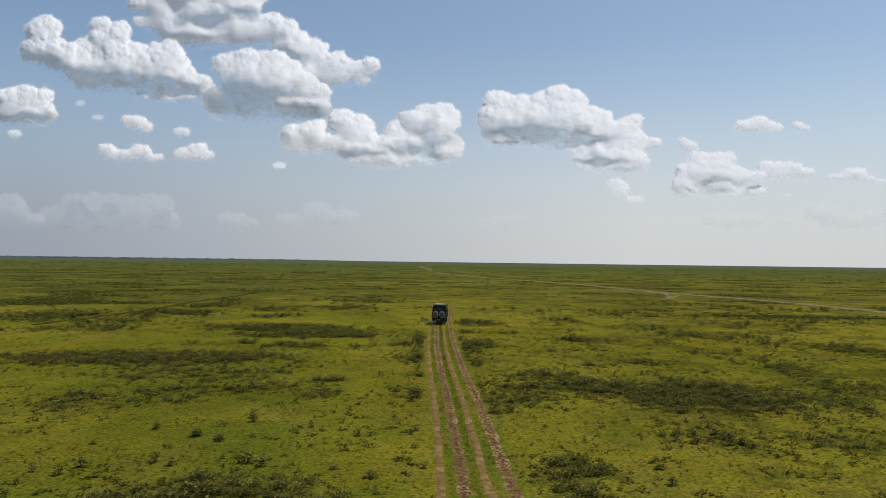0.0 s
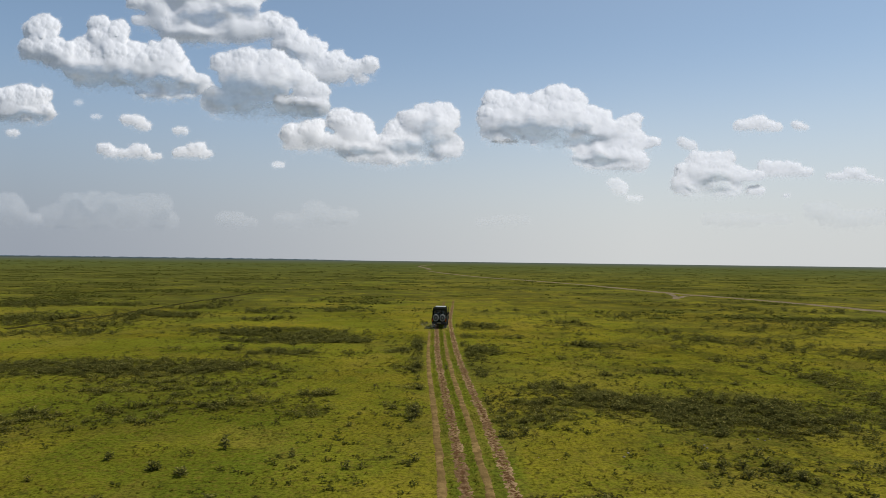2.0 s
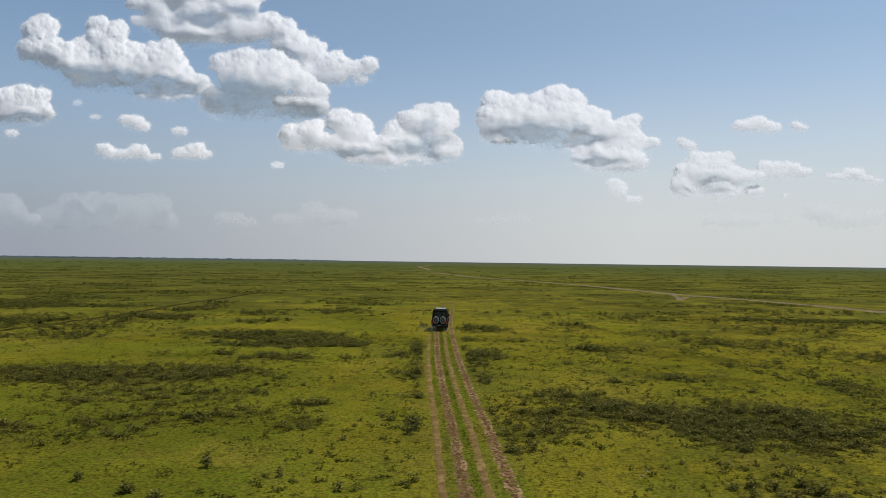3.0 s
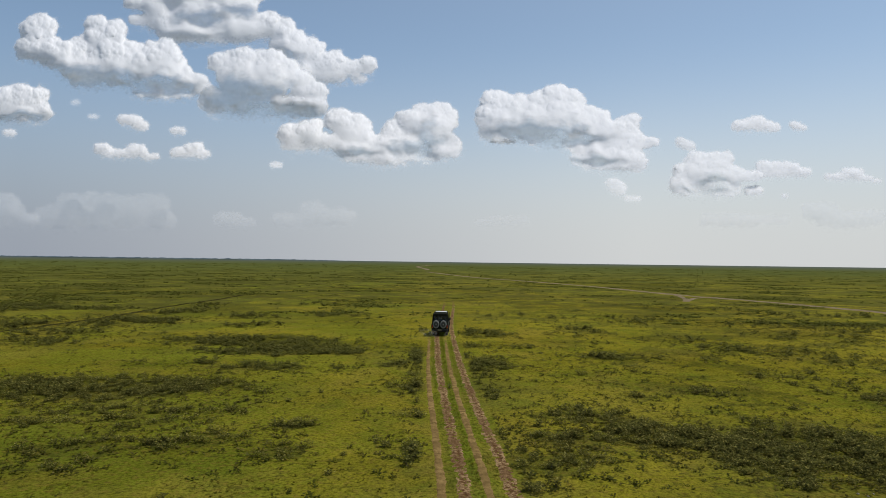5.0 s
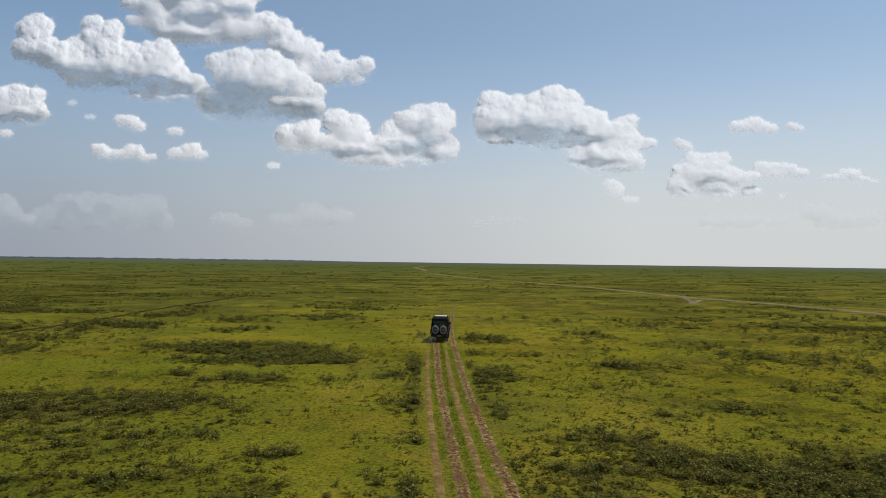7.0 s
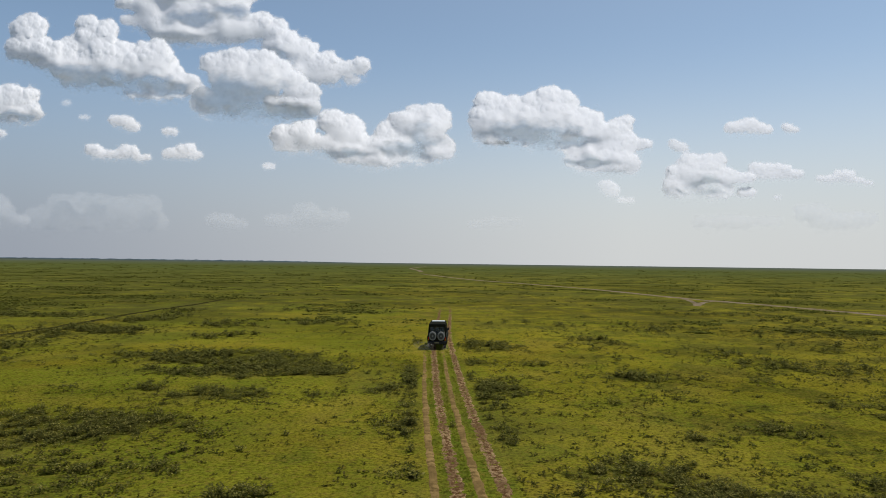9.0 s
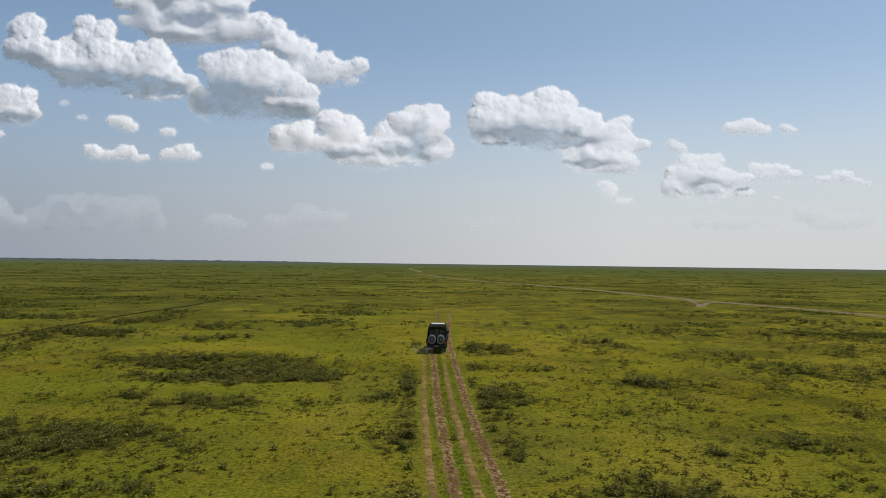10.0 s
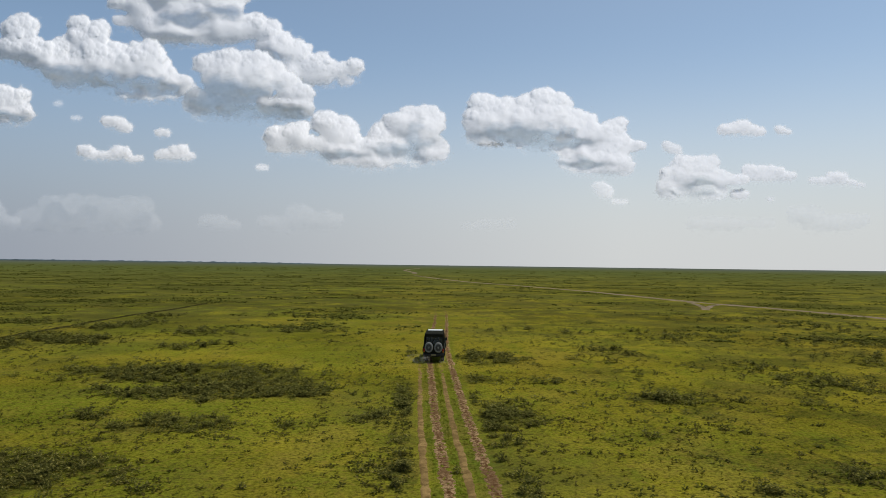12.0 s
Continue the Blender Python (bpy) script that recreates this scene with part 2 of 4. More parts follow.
ROOF_PAINT = plain("pale_roof_paint", (0.62, 0.62, 0.56), 0.4, 0, 0.5, 0.08, 2.0)
RUBBER = plain("tyre_rubber", (0.018, 0.018, 0.018), 0.85, 0, 0.2, 0.2)
STEEL = plain("grey_steel", (0.30, 0.30, 0.29), 0.45, 0.6, 0.5, 0.15)
DISC = plain("dark_wheel_disc", (0.060, 0.060, 0.052), 0.6, 0, 0.3, 0.25)
COVER = plain("dusty_wheel_cover", (0.17, 0.17, 0.15), 0.6, 0, 0.35, 0.25)
MATT = plain("matt_dark_roof", (0.020, 0.021, 0.016), 1.0, 0, 0.0, 0.2, 3.0)
BLACK = plain("black_trim", (0.012, 0.012, 0.012), 0.6, 0, 0.3, 0.1)
RED = plain("red_lens", (0.35, 0.012, 0.010), 0.2, 0, 0.5, 0.05)
AMBER = plain("amber_lens", (0.55, 0.16, 0.010), 0.2, 0, 0.5, 0.05)
PLATE = plain("plate_dusty", (0.16, 0.14, 0.07), 0.5, 0, 0.4, 0.1)
CANVAS = plain("seat_canvas", (0.10, 0.09, 0.07), 0.9, 0, 0.1, 0.15)
# distance haze is put into the blue-grey base colour of the trees
WOOD_HAZED = plain("far_woodland", (0.085, 0.115, 0.130), 0.95, 0, 0.0, 0.4, 0.02)
glass, gn, gl, gb = material("window_glass", 0.05, 0, 0.5)
gb.inputs["Base Color"].default_value = (0.30, 0.32, 0.29, 1)
gb.inputs["Transmission Weight"].default_value = 0.85
gb.inputs["IOR"].default_value = 1.1


# ------------------------------------------------------------------ mesh helpers
def mesh_of(name, verts, quads, mat, attrs=(), shade=False):
    me = bpy.data.meshes.new(name)
    verts = np.asarray(verts, np.float32)
    quads = np.asarray(quads, np.int32)
    k = quads.shape[1]
    me.vertices.add(len(verts))
    me.vertices.foreach_set("co", verts.ravel())
    me.loops.add(quads.size)
    me.loops.foreach_set("vertex_index", quads.ravel())
    me.polygons.add(len(quads))
    me.polygons.foreach_set("loop_start", np.arange(0, quads.size, k, dtype=np.int32))
    me.polygons.foreach_set("loop_total", np.full(len(quads), k, np.int32))
    if shade:
        me.polygons.foreach_set("use_smooth", np.ones(len(quads), bool))
    for key, val in attrs:
        a = me.attributes.new(key, "FLOAT", "POINT")
        a.data.foreach_set("value", np.asarray(val, np.float32))
    me.update(calc_edges=True)
    me.validate()
    me.materials.append(mat)
    return me


def grid_quads(rows, cols):
    i = np.arange(rows * cols).reshape(rows, cols)
    return np.stack([i[:-1, :-1], i[:-1, 1:], i[1:, 1:], i[1:, :-1]], -1).reshape(-1, 4)


def part(name, bm, mat, parent, label=""):
    me = bpy.data.meshes.new(name)
    bm.to_mesh(me)
    bm.free()
    me.materials.append(mat)
    ob = new(name, me)
    ob.parent = parent
    if label:
        ob["label"] = label
    return ob


# ------------------------------------------------------------------ vegetation cover of the plain
PATCHES = []


def patch(x, y, rx, ry, density):
    PATCHES.append((x, y, rx, ry, density))


patch(5, 21.7, 1.3, 0.7, 0.55)
patch(-6.8, 20.9, 3.3, 2.4, 0.98)
patch(4.9, 24, 1.4, 1.6, 0.85)
patch(6.6, 24, 0.8, 0.9, 0.6)
patch(5.1, 25.6, 0.9, 0.9, 0.8)
patch(17.7, 27.9, 1.4, 1.2, 0.7)
patch(14.1, 28.1, 0.4, 0.5, 0.8)
patch(13.3, 28.5, 0.6, 0.8, 0.85)
patch(15.8, 28.8, 0.6, 0.6, 0.6)
patch(11.8, 28.9, 0.4, 0.7, 0.8)
patch(-2.3, 29.1, 0.6, 0.5, 0.3)
patch(12.9, 29.2, 0.5, 0.6, 0.8)
patch(10.7, 29.4, 0.8, 0.7, 0.45)
patch(19.1, 33.4, 0.7, 0.6, 0.5)
patch(-17.6, 33.8, 0.5, 1, 0.5)
patch(3.3, 34, 0.7, 0.9, 0.95)
patch(-14.7, 35.4, 1.5, 1.6, 0.22)
patch(18.5, 35.7, 1.3, 1.9, 0.6)
patch(-18.5, 36.4, 1.5, 1.7, 0.6)
patch(4.7, 36.4, 1.9, 1.8, 0.7)
patch(-12.4, 37.2, 0.5, 1.1, 0.6)
patch(22.2, 37.0, 1.6, 2.4, 0.75)
patch(25.8, 40.6, 2.4, 2.4, 0.7)
patch(-15, 37.7, 1.1, 1.1, 0.6)
patch(13.2, 37.7, 2.5, 3.5, 0.95)
patch(3.7, 37.8, 0.6, 0.6, 0.7)
patch(-5.7, 37.8, 1, 1, 0.8)
patch(17.2, 37.9, 2.8, 3.7, 0.95)
patch(-0.5, 38.3, 0.5, 1.2, 1)
patch(-12.3, 38.8, 1.8, 1.2, 0.35)
patch(-1.9, 39.5, 0.8, 1.1, 0.25)
patch(-9.3, 39.6, 2.3, 1.3, 0.65)
patch(3.1, 39.8, 0.4, 0.5, 0.6)
patch(6.1, 40.2, 1.6, 1.6, 0.8)
patch(2.9, 40.6, 0.4, 0.6, 0.6)
patch(9.8, 40.7, 2.7, 2.1, 0.9)
patch(3.1, 41, 0.4, 0.6, 0.8)
patch(4.3, 41, 0.5, 0.6, 0.3)
patch(-6, 42.2, 0.9, 0.6, 1)
patch(25.2, 42.5, 1, 1.2, 0.4)
patch(9.8, 43.3, 1.4, 0.9, 0.6)
patch(-13.9, 43.7, 4.7, 2.7, 0.4)
patch(7.3, 44.1, 2.2, 1.6, 0.7)
patch(-0.3, 44.2, 0.4, 0.6, 0.7)
patch(-1.5, 44.3, 0.9, 0.7, 0.35)
patch(7.4, 44.7, 1.9, 1.7, 0.7)
patch(-14.3, 45.2, 4.4, 2.7, 0.3)
patch(19.1, 46.5, 0.4, 0.6, 0.7)
patch(25.4, 48, 2, 2.7, 0.6)
patch(3.6, 49, 0.7, 0.5, 0.7)
patch(11.8, 49.1, 0.5, 0.8, 0.7)
patch(-8.7, 49.5, 1.3, 0.5, 0.22)
patch(-0.7, 50.3, 0.4, 0.5, 0.8)
patch(3.5, 50.4, 1.2, 1.4, 0.3)
patch(-21.2, 50.5, 10.1, 3.6, 0.95)
patch(16.4, 50.8, 1.5, 1.4, 0.3)
patch(16.2, 50.9, 0.6, 1, 0.8)
patch(-0.6, 51.4, 0.6, 2.4, 0.8)
patch(-13.2, 51.8, 1.9, 2, 0.85)
patch(-2.1, 52.1, 0.8, 1.6, 0.25)
patch(-0.5, 52.4, 0.6, 1.3, 0.75)
patch(3, 52.4, 1, 1, 0.4)
patch(3.9, 55.7, 1.3, 1.6, 0.7)
patch(21.8, 56, 0.9, 1, 0.5)
patch(-0.4, 56.1, 0.4, 1.3, 0.6)
patch(9, 56.5, 1.5, 2.1, 0.4)
patch(14.2, 57.8, 0.5, 0.5, 0.6)
patch(12.9, 58, 0.5, 0.5, 0.7)
patch(-11.4, 58.9, 3.0, 1.8, 0.85)
patch(-5.5, 59.2, 1.2, 1.5, 0.45)
patch(-2.2, 59.9, 0.8, 0.9, 0.5)
patch(37.5, 59.9, 2.7, 4.6, 0.6)
patch(-20.3, 60.1, 0.5, 0.7, 0.6)
patch(4.4, 60.3, 1.5, 2.3, 0.9)
patch(-16, 60.5, 1.3, 0.7, 0.9)
patch(-1.9, 61.1, 1.1, 1, 0.6)
patch(4.5, 61.6, 1.9, 3.3, 0.6)
patch(-0.6, 63.1, 0.5, 3.8, 0.9)
patch(22.6, 63.6, 1, 1.6, 0.3)
patch(-0.6, 64.1, 0.6, 5.2, 0.7)
patch(17.5, 64.3, 1.6, 1.6, 0.3)
patch(14.1, 64.9, 2, 1.4, 0.95)
patch(3, 65.3, 0.5, 0.7, 0.6)
patch(-11.3, 66.9, 7.2, 2.6, 0.95)
patch(-12.8, 70.4, 6.8, 1.7, 0.8)
patch(28.2, 68, 1.5, 1.9, 0.4)
patch(29.2, 70.5, 3.9, 2.3, 0.35)
patch(8.2, 70.7, 1.3, 1.1, 0.5)
patch(-36, 71, 5.8, 3.3, 0.6)
patch(26.5, 71.8, 2.8, 3.2, 0.6)
patch(4.4, 71.9, 1.2, 1.8, 0.8)
patch(-33, 72.2, 1.8, 2.4, 0.7)
patch(-16.3, 73.9, 9.6, 3.3, 0.85)
patch(15.7, 74.2, 1.6, 1.3, 0.25)
patch(25.9, 77.3, 2, 2.9, 0.4)
patch(13.8, 80.9, 1.9, 1.7, 0.6)
patch(6.2, 81.2, 3.1, 4.3, 0.85)
patch(-0.2, 84.1, 0.6, 3.3, 0.6)
patch(-42.5, 84.2, 7.2, 6.4, 0.5)
patch(-47.2, 85, 6.8, 9, 0.6)
patch(17, 86.3, 2.6, 4.1, 0.4)
patch(-19.1, 88, 3.1, 2.6, 0.45)
patch(-6.9, 89.6, 2, 2.2, 0.2)
patch(52, 89.9, 7.3, 7.3, 0.4)
patch(-30.5, 92.1, 4.1, 4.5, 0.4)
patch(-34, 93.3, 5, 2.1, 0.55)
patch(41.7, 95.3, 6.2, 4.4, 0.4)
patch(-37, 95.3, 4.6, 4, 0.6)
patch(27.7, 97.5, 5.9, 3.9, 0.35)
patch(-23.6, 101.5, 3.2, 3.8, 0.6)
patch(26.6, 102.7, 4, 4.8, 0.35)
patch(-11.4, 103.1, 3.7, 3.2, 0.7)
patch(17.7, 103.1, 2.6, 2.7, 0.4)
patch(-35.2, 105.7, 3.6, 4.7, 0.6)
patch(-59.6, 110.5, 7.2, 9.3, 0.6)
patch(-34.4, 120.7, 3.6, 5.7, 0.5)
patch(-22.8, 125.6, 3.1, 3.3, 0.4)
patch(-49.6, 142.3, 6.4, 6.7, 0.5)
patch(79.7, 161.1, 12.2, 11.7, 0.5)
patch(-91.8, 177.3, 7.3, 10.4, 0.5)
patch(-35.7, 80, 5.1, 3.9, 0.7)
patch(-35.6, 90, 4.7, 4.3, 0.6)
patch(-30.7, 91.9, 2.4, 3.6, 0.7)
patch(-32.8, 109, 3.7, 5.3, 0.55)
patch(-48.2, 112.1, 10.3, 4.8, 0.4)
patch(-62.8, 132.2, 8.6, 8.8, 0.35)
patch(-62.2, 152.4, 12.1, 9.3, 0.35)
patch(-84.4, 159.8, 5, 13.5, 0.4)
patch(-22.4, 99, 3, 3.4, 0.55)
patch(-19, 88.4, 3, 2.6, 0.45)
patch(59.9, 136.5, 5.7, 5.7, 0.55)
patch(45.9, 122.9, 7.9, 4.4, 0.35)
patch(54.5, 111.7, 7.2, 5, 0.45)
patch(64.8, 112, 3.7, 5.3, 0.45)
patch(67.6, 131.6, 4.4, 3.7, 0.4)
patch(37.7, 150, 3, 4.4, 0.4)
patch(-17.3, 124.8, 5.3, 4.2, 0.3)
patch(10, 105.8, 3.1, 2.9, 0.35)
patch(16.4, 40.2, 2.1, 3, 0.9)
patch(15.4, 36.8, 0.8, 1.6, 0.7)
patch(32.7, 66.1, 4.2, 6.6, 0.3)
patch(25.5, 54, 2.5, 4.8, 0.3)
patch(40.2, 81.8, 6.7, 5.5, 0.35)
patch(10.4, 40.2, 2.5, 2.1, 0.85)
patch(12.3, 38.6, 1.7, 1.9, 0.85)
patch(5.7, 37.4, 1, 0.9, 0.5)


def ragged(x, y, p):
    px, py, rx, ry, d = p
    q = np.hypot((x - px) / (rx * 1.05), (y - py) / (ry * 1.05))
    return q + (0.62 - 0.36 * d) * fbm(x * 0.55, y * 0.30, 4, 5, 0.6)


def cover_at(x, y):
    c = np.zeros(np.shape(x))
    for p in PATCHES:
        near = (np.abs(x - p[0]) < p[2] * 1.8) & (np.abs(y - p[1]) < p[3] * 1.8)
        if near.any():
            q = ragged(x[near], y[near], p)
            c[near] = np.maximum(c[near], smooth(1.05, 0.75, q) * (0.05 + 0.85 * p[4]) * (0.95 if p[1] < 55 else 1.0 if p[1] > 125 else 0.8))
    # farther out the plain is streaked with darker herbs
    far = smooth(105, 185, np.hypot(x * 0.7, y))
    streak = smooth(-0.05, 0.55, fbm(x / 48, y / 34, 6, 41, 0.78)) * 0.9
    dry = 0.60 * smooth(4, 15, x) * smooth(230, 120, y) * smooth(-0.3, 0.5, fbm(x / 5, y / 6, 5, 43, 0.75))
    west = 0.65 * smooth(-8, -34, x) * smooth(88, 118, y) * smooth(700, 300, y) * smooth(-0.55, 0.10, fbm(x / 8, y / 13, 5, 45, 0.75))
    c = np.maximum(c, np.maximum(dry, west))
    return np.maximum(c, far * np.maximum(streak, 0.35 * smooth(250, 900, y)))


def land(x, y):
    near = 1 - smooth(120, 300, np.hypot(x, y))
    return near * (0.045 * fbm(x / 4.5, y / 4.5, 2, 3) + 0.016 * fbm(x / 1.1, y / 1.1, 2, 8))


TRACK_Y = (-60, 10, 21, 35, 49, 60, 77, 87, 97, 114, 133, 156, 200, 260)
TRACK_X = (0.9, 0.62, 0.57, 0.47, 0.22, 0.16, 0.35, 0.57, 0.95, 1.9, 2.8, 2.9, 1.8, -0.5)


# ------------------------------------------------------------------ ground
def spread(start, step, growth, limit):
    out, at = [], start
    while at < limit:
        at += step
        step *= growth
        out.append(at)
    return out


xs = [-1.2 + 0.1 * k for k in range(57)]
xs = sorted([-1.2 - (v - 4.4) for v in spread(4.4, 0.2, 1.028, 5900)] + xs + spread(4.4, 0.2, 1.028, 5900))
ys = sorted([19 - v for v in spread(0, 0.5, 1.12, 5900)] + [19.0] + spread(19, 0.15, 1.012, 5900))
gx, gy = np.meshgrid(np.array(xs), np.array(ys))
fx, fy = gx.ravel(), gy.ravel()
bare = smooth(0.25, 0.6, fbm(fx / 7, fy / 9, 4, 77, 0.7)) * 0.3
bare = np.maximum(bare, 0.7 * np.exp(-((fx - 1.2) / 1.9) ** 2) * smooth(0.0, 0.5, fbm(fx / 2, fy / 5, 3, 12)))
lane = fx - np.interp(fy, TRACK_Y, TRACK_X)
lush = smooth(-0.15, 0.3, lane) * smooth(3.3, 2.6, lane) * smooth(140, 90, fy) * (0.75 + 0.3 * fbm(fx, fy / 2, 3, 51))
lush = np.maximum(lush, 0.5 * smooth(0.30, 0.6, fbm(fx / 2.6, fy / 4.5, 3, 52)))
lush = np.maximum(lush, (0.62 + 0.25 * smooth(48, 30, fy)) * smooth(0, -9, fx) * smooth(-0.7, 0.6, fbm(fx / 11, fy / 14, 4, 57, 0.6)))
for p in PATCHES:                         # greener turf round the weeds
    if p[1] < 75:
        near = (np.abs(fx - p[0]) < p[2] * 2 + 2) & (np.abs(fy - p[1]) < p[3] * 2 + 2)
        q = ragged(fx[near], fy[near], (p[0], p[1], p[2] + 0.6, p[3] + 0.8, 0)) + 0.25 * fbm(fx[near] * 0.9, fy[near] * 0.9, 3, 91)
        lush[near] = np.maximum(lush[near], (0.40 if p[0] < 1 else 0.20) * smooth(1.3, 0.95, q))
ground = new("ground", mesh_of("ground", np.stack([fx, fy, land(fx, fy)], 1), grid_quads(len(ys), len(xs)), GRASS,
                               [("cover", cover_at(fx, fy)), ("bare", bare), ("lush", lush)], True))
tagged(ground, "wide flat plain of short yellow-green grass with darker herbs", "ground", kind="structure")


# ------------------------------------------------------------------ wheel ruts and dirt roads
def track_x(y):
    return np.interp(y, TRACK_Y, TRACK_X)


def rut(offset, half, mat, clod, seed, label, end):
    y = np.concatenate([np.arange(-60, 14, 0.25), np.arange(14, 105, 0.09), np.arange(105, end, 0.5)])
    u = np.linspace(-1, 1, 15)
    U, Y = np.meshgrid(u, y)
    sway = 0.05 * fbm(Y * 0.35, Y * 0 + seed, 3, seed)
    X = track_x(Y) + offset + sway + U * half * (1 + 0.25 * fbm(Y * 0.5, Y * 0, 3, seed + 3))
    rough = fbm(X * 5.0, Y * 3.5, 4, seed, 0.6)
    lift = 0.036 * (1 - np.abs(U) ** 3) - 0.018 + clod * rough + 0.010 * fbm(X * 9, Y * 6, 2, seed + 9)
    lift = lift - 0.05 * smooth(end - 60, end, Y)
    v = np.stack([X.ravel(), Y.ravel(), (land(X, Y) + lift).ravel()], 1)
    ob = new("wheel_rut", mesh_of("wheel_rut", v, grid_quads(len(y), len(u)), mat, [("rim", (np.abs(U) ** 1.5 - 0.45).ravel())], True))
    return tagged(ob, label, "track", "wheel ruts of the track", "structure")


rut(0.00, 0.19, RUT_DUST, 0.008, 21, "narrow worn wheel rut of pale packed dust", 112)
rut(1.52, 0.19, RUT_DUST, 0.008, 22, "narrow worn wheel rut of pale packed dust", 112)
rut(0.75, 0.275, RUT_MUD, 0.034, 23, "broad churned wheel rut of cracked reddish mud", 165)
rut(2.32, 0.28, RUT_MUD, 0.034, 24, "broad churned wheel rut of cracked reddish mud", 165)


def ribbon(name, pts, half, mat, label, seed, lift=0.05):
    pts = [Vector((*p, 0)) for p in pts]
    fine = []
    for k in range(len(pts) - 1):
        a, b = pts[max(k - 1, 0)], pts[min(k + 2, len(pts) - 1)]
        for s in range(24):
            t = s / 24
            p, q = pts[k], pts[k + 1]
            fine.append(0.5 * (2 * p + (q - a) * t + (2 * a - 5 * p + 4 * q - b) * t * t + (3 * p - a - 3 * q + b) * t ** 3))
    fine = np.array([(p.x, p.y) for p in fine + [pts[-1]]])
    d = np.gradient(fine, axis=0)
    d /= np.linalg.norm(d, axis=1)[:, None]
    side = np.stack([d[:, 1], -d[:, 0]], 1)
    u = np.linspace(-1, 1, 9)
    k = np.arange(len(fine))
    w = half * (1 + 0.35 * fbm(k * 0.16, k * 0.0 + seed, 3, seed))
    P = fine[:, None, :] + side[:, None, :] * (u[None, :, None] * w[:, None, None])
    X, Y = P[..., 0], P[..., 1]
    z = land(X, Y) + lift * (1 - np.abs(u)[None, :] ** 3) - 0.35 * lift + 0.4 * lift * fbm(X * 0.5, Y * 0.5, 3, seed)
    me = mesh_of(name, np.stack([X.ravel(), Y.ravel(), z.ravel()], 1), grid_quads(len(fine), 9), mat, (), True)
    return tagged(new(name, me), label, "road", kind="structure")


MAIN_ROAD = [(70, 60), (73.9, 93), (75, 110), (73.5, 127), (68.4, 151), (61, 176), (52.9, 226), (38.2, 281), (25, 322), (14, 385), (2, 470)]
FAR_ROAD = [(2, 560), (2.0, 621), (-3.7, 731), (-8.7, 867), (0.7, 1046), (14, 1250)]
OLD_RUT = [(-42, 74), (-40.7, 84), (-39.5, 92), (-38.9, 105), (-38.9, 120), (-37.3, 134), (-37, 150)]


def rut_x(y):
    return np.interp(y, [p[1] for p in OLD_RUT], [p[0] for p in OLD_RUT], left=999, right=999)


def road_gap(x, y):
    """How far a place lies from the roads, across the plain."""
    gap = np.full(np.shape(x), 99.0)
    for line in (MAIN_ROAD, FAR_ROAD):
        px, py = zip(*line)
        gap = np.where((y > py[0]) & (y < py[-1]), np.minimum(gap, np.abs(x - np.interp(y, py, px))), gap)
    return gap


ribbon("dirt_road", MAIN_ROAD, 1.7, ROAD_DUST,
       "pale dusty dirt road winding across the grass", 31)
ribbon("dirt_road", FAR_ROAD, 2.3, ROAD_DUST, "pale far stretch of dirt road near the horizon", 32, 0.12)
ribbon("dirt_road", [(52, 146), (55.5, 155), (58.5, 166), (61, 178), (60, 186)], 0.75, ROAD_DUST, "short pale spur joining the dirt road", 33)
ribbon("dirt_road", [(52, 146), (59.5, 160), (65, 163), (69, 152)], 0.7, ROAD_DUST, "short pale spur joining the dirt road", 34)
ribbon("old_rut", OLD_RUT, 0.45, dirt("dark_earth", (0.020, 0.018, 0.006), (0.05, 0.045, 0.012), 1.2, 0.05),
       "old dark overgrown rut cut through the grass", 35, 0.13)


# ------------------------------------------------------------------ plants
def leaf_cards(rng, count, height, reach, size, flat=False):
    """Arched leaves round a centre: vertices and quads."""
    v, f = [], []
    for k in range(count):
        a = rng.uniform(0, 2 * np.pi)
        up = rng.uniform(0.15, 1.0) * height
        out = reach * rng.uniform(0.15, 1.0) * (1.15 - 0.5 * up / height)
        c = np.array([math.cos(a) * out, math.sin(a) * out, up])
        b = a + rng.uniform(-0.7, 0.7)
        way = np.array([math.cos(b), math.sin(b), rng.uniform(-0.1, 0.7)])
        side = np.array([-math.sin(b), math.cos(b), rng.uniform(-0.35, 0.35)])
        s = size * rng.uniform(0.6, 1.3)
        n0 = len(v)
        if flat:
            v += [c - way * s * 0.5, c - side * s * 0.34, c + way * s * 0.6, c + side * s * 0.34]
            f.append((n0, n0 + 1, n0 + 2, n0 + 3))
            continue
        for t, w, drop in ((0.0, 0.12, 0.0), (0.5, 0.46, 0.08), (1.0, 0.10, -0.12)):
            p = c + way * s * (t - 0.3) + np.array([0, 0, drop * s])
            v += [p - side * s * w * 0.8, p + side * s * w * 0.8]
        f += [(n0, n0 + 1, n0 + 3, n0 + 2), (n0 + 2, n0 + 3, n0 + 5, n0 + 4)]
    return np.array(v), np.array(f)


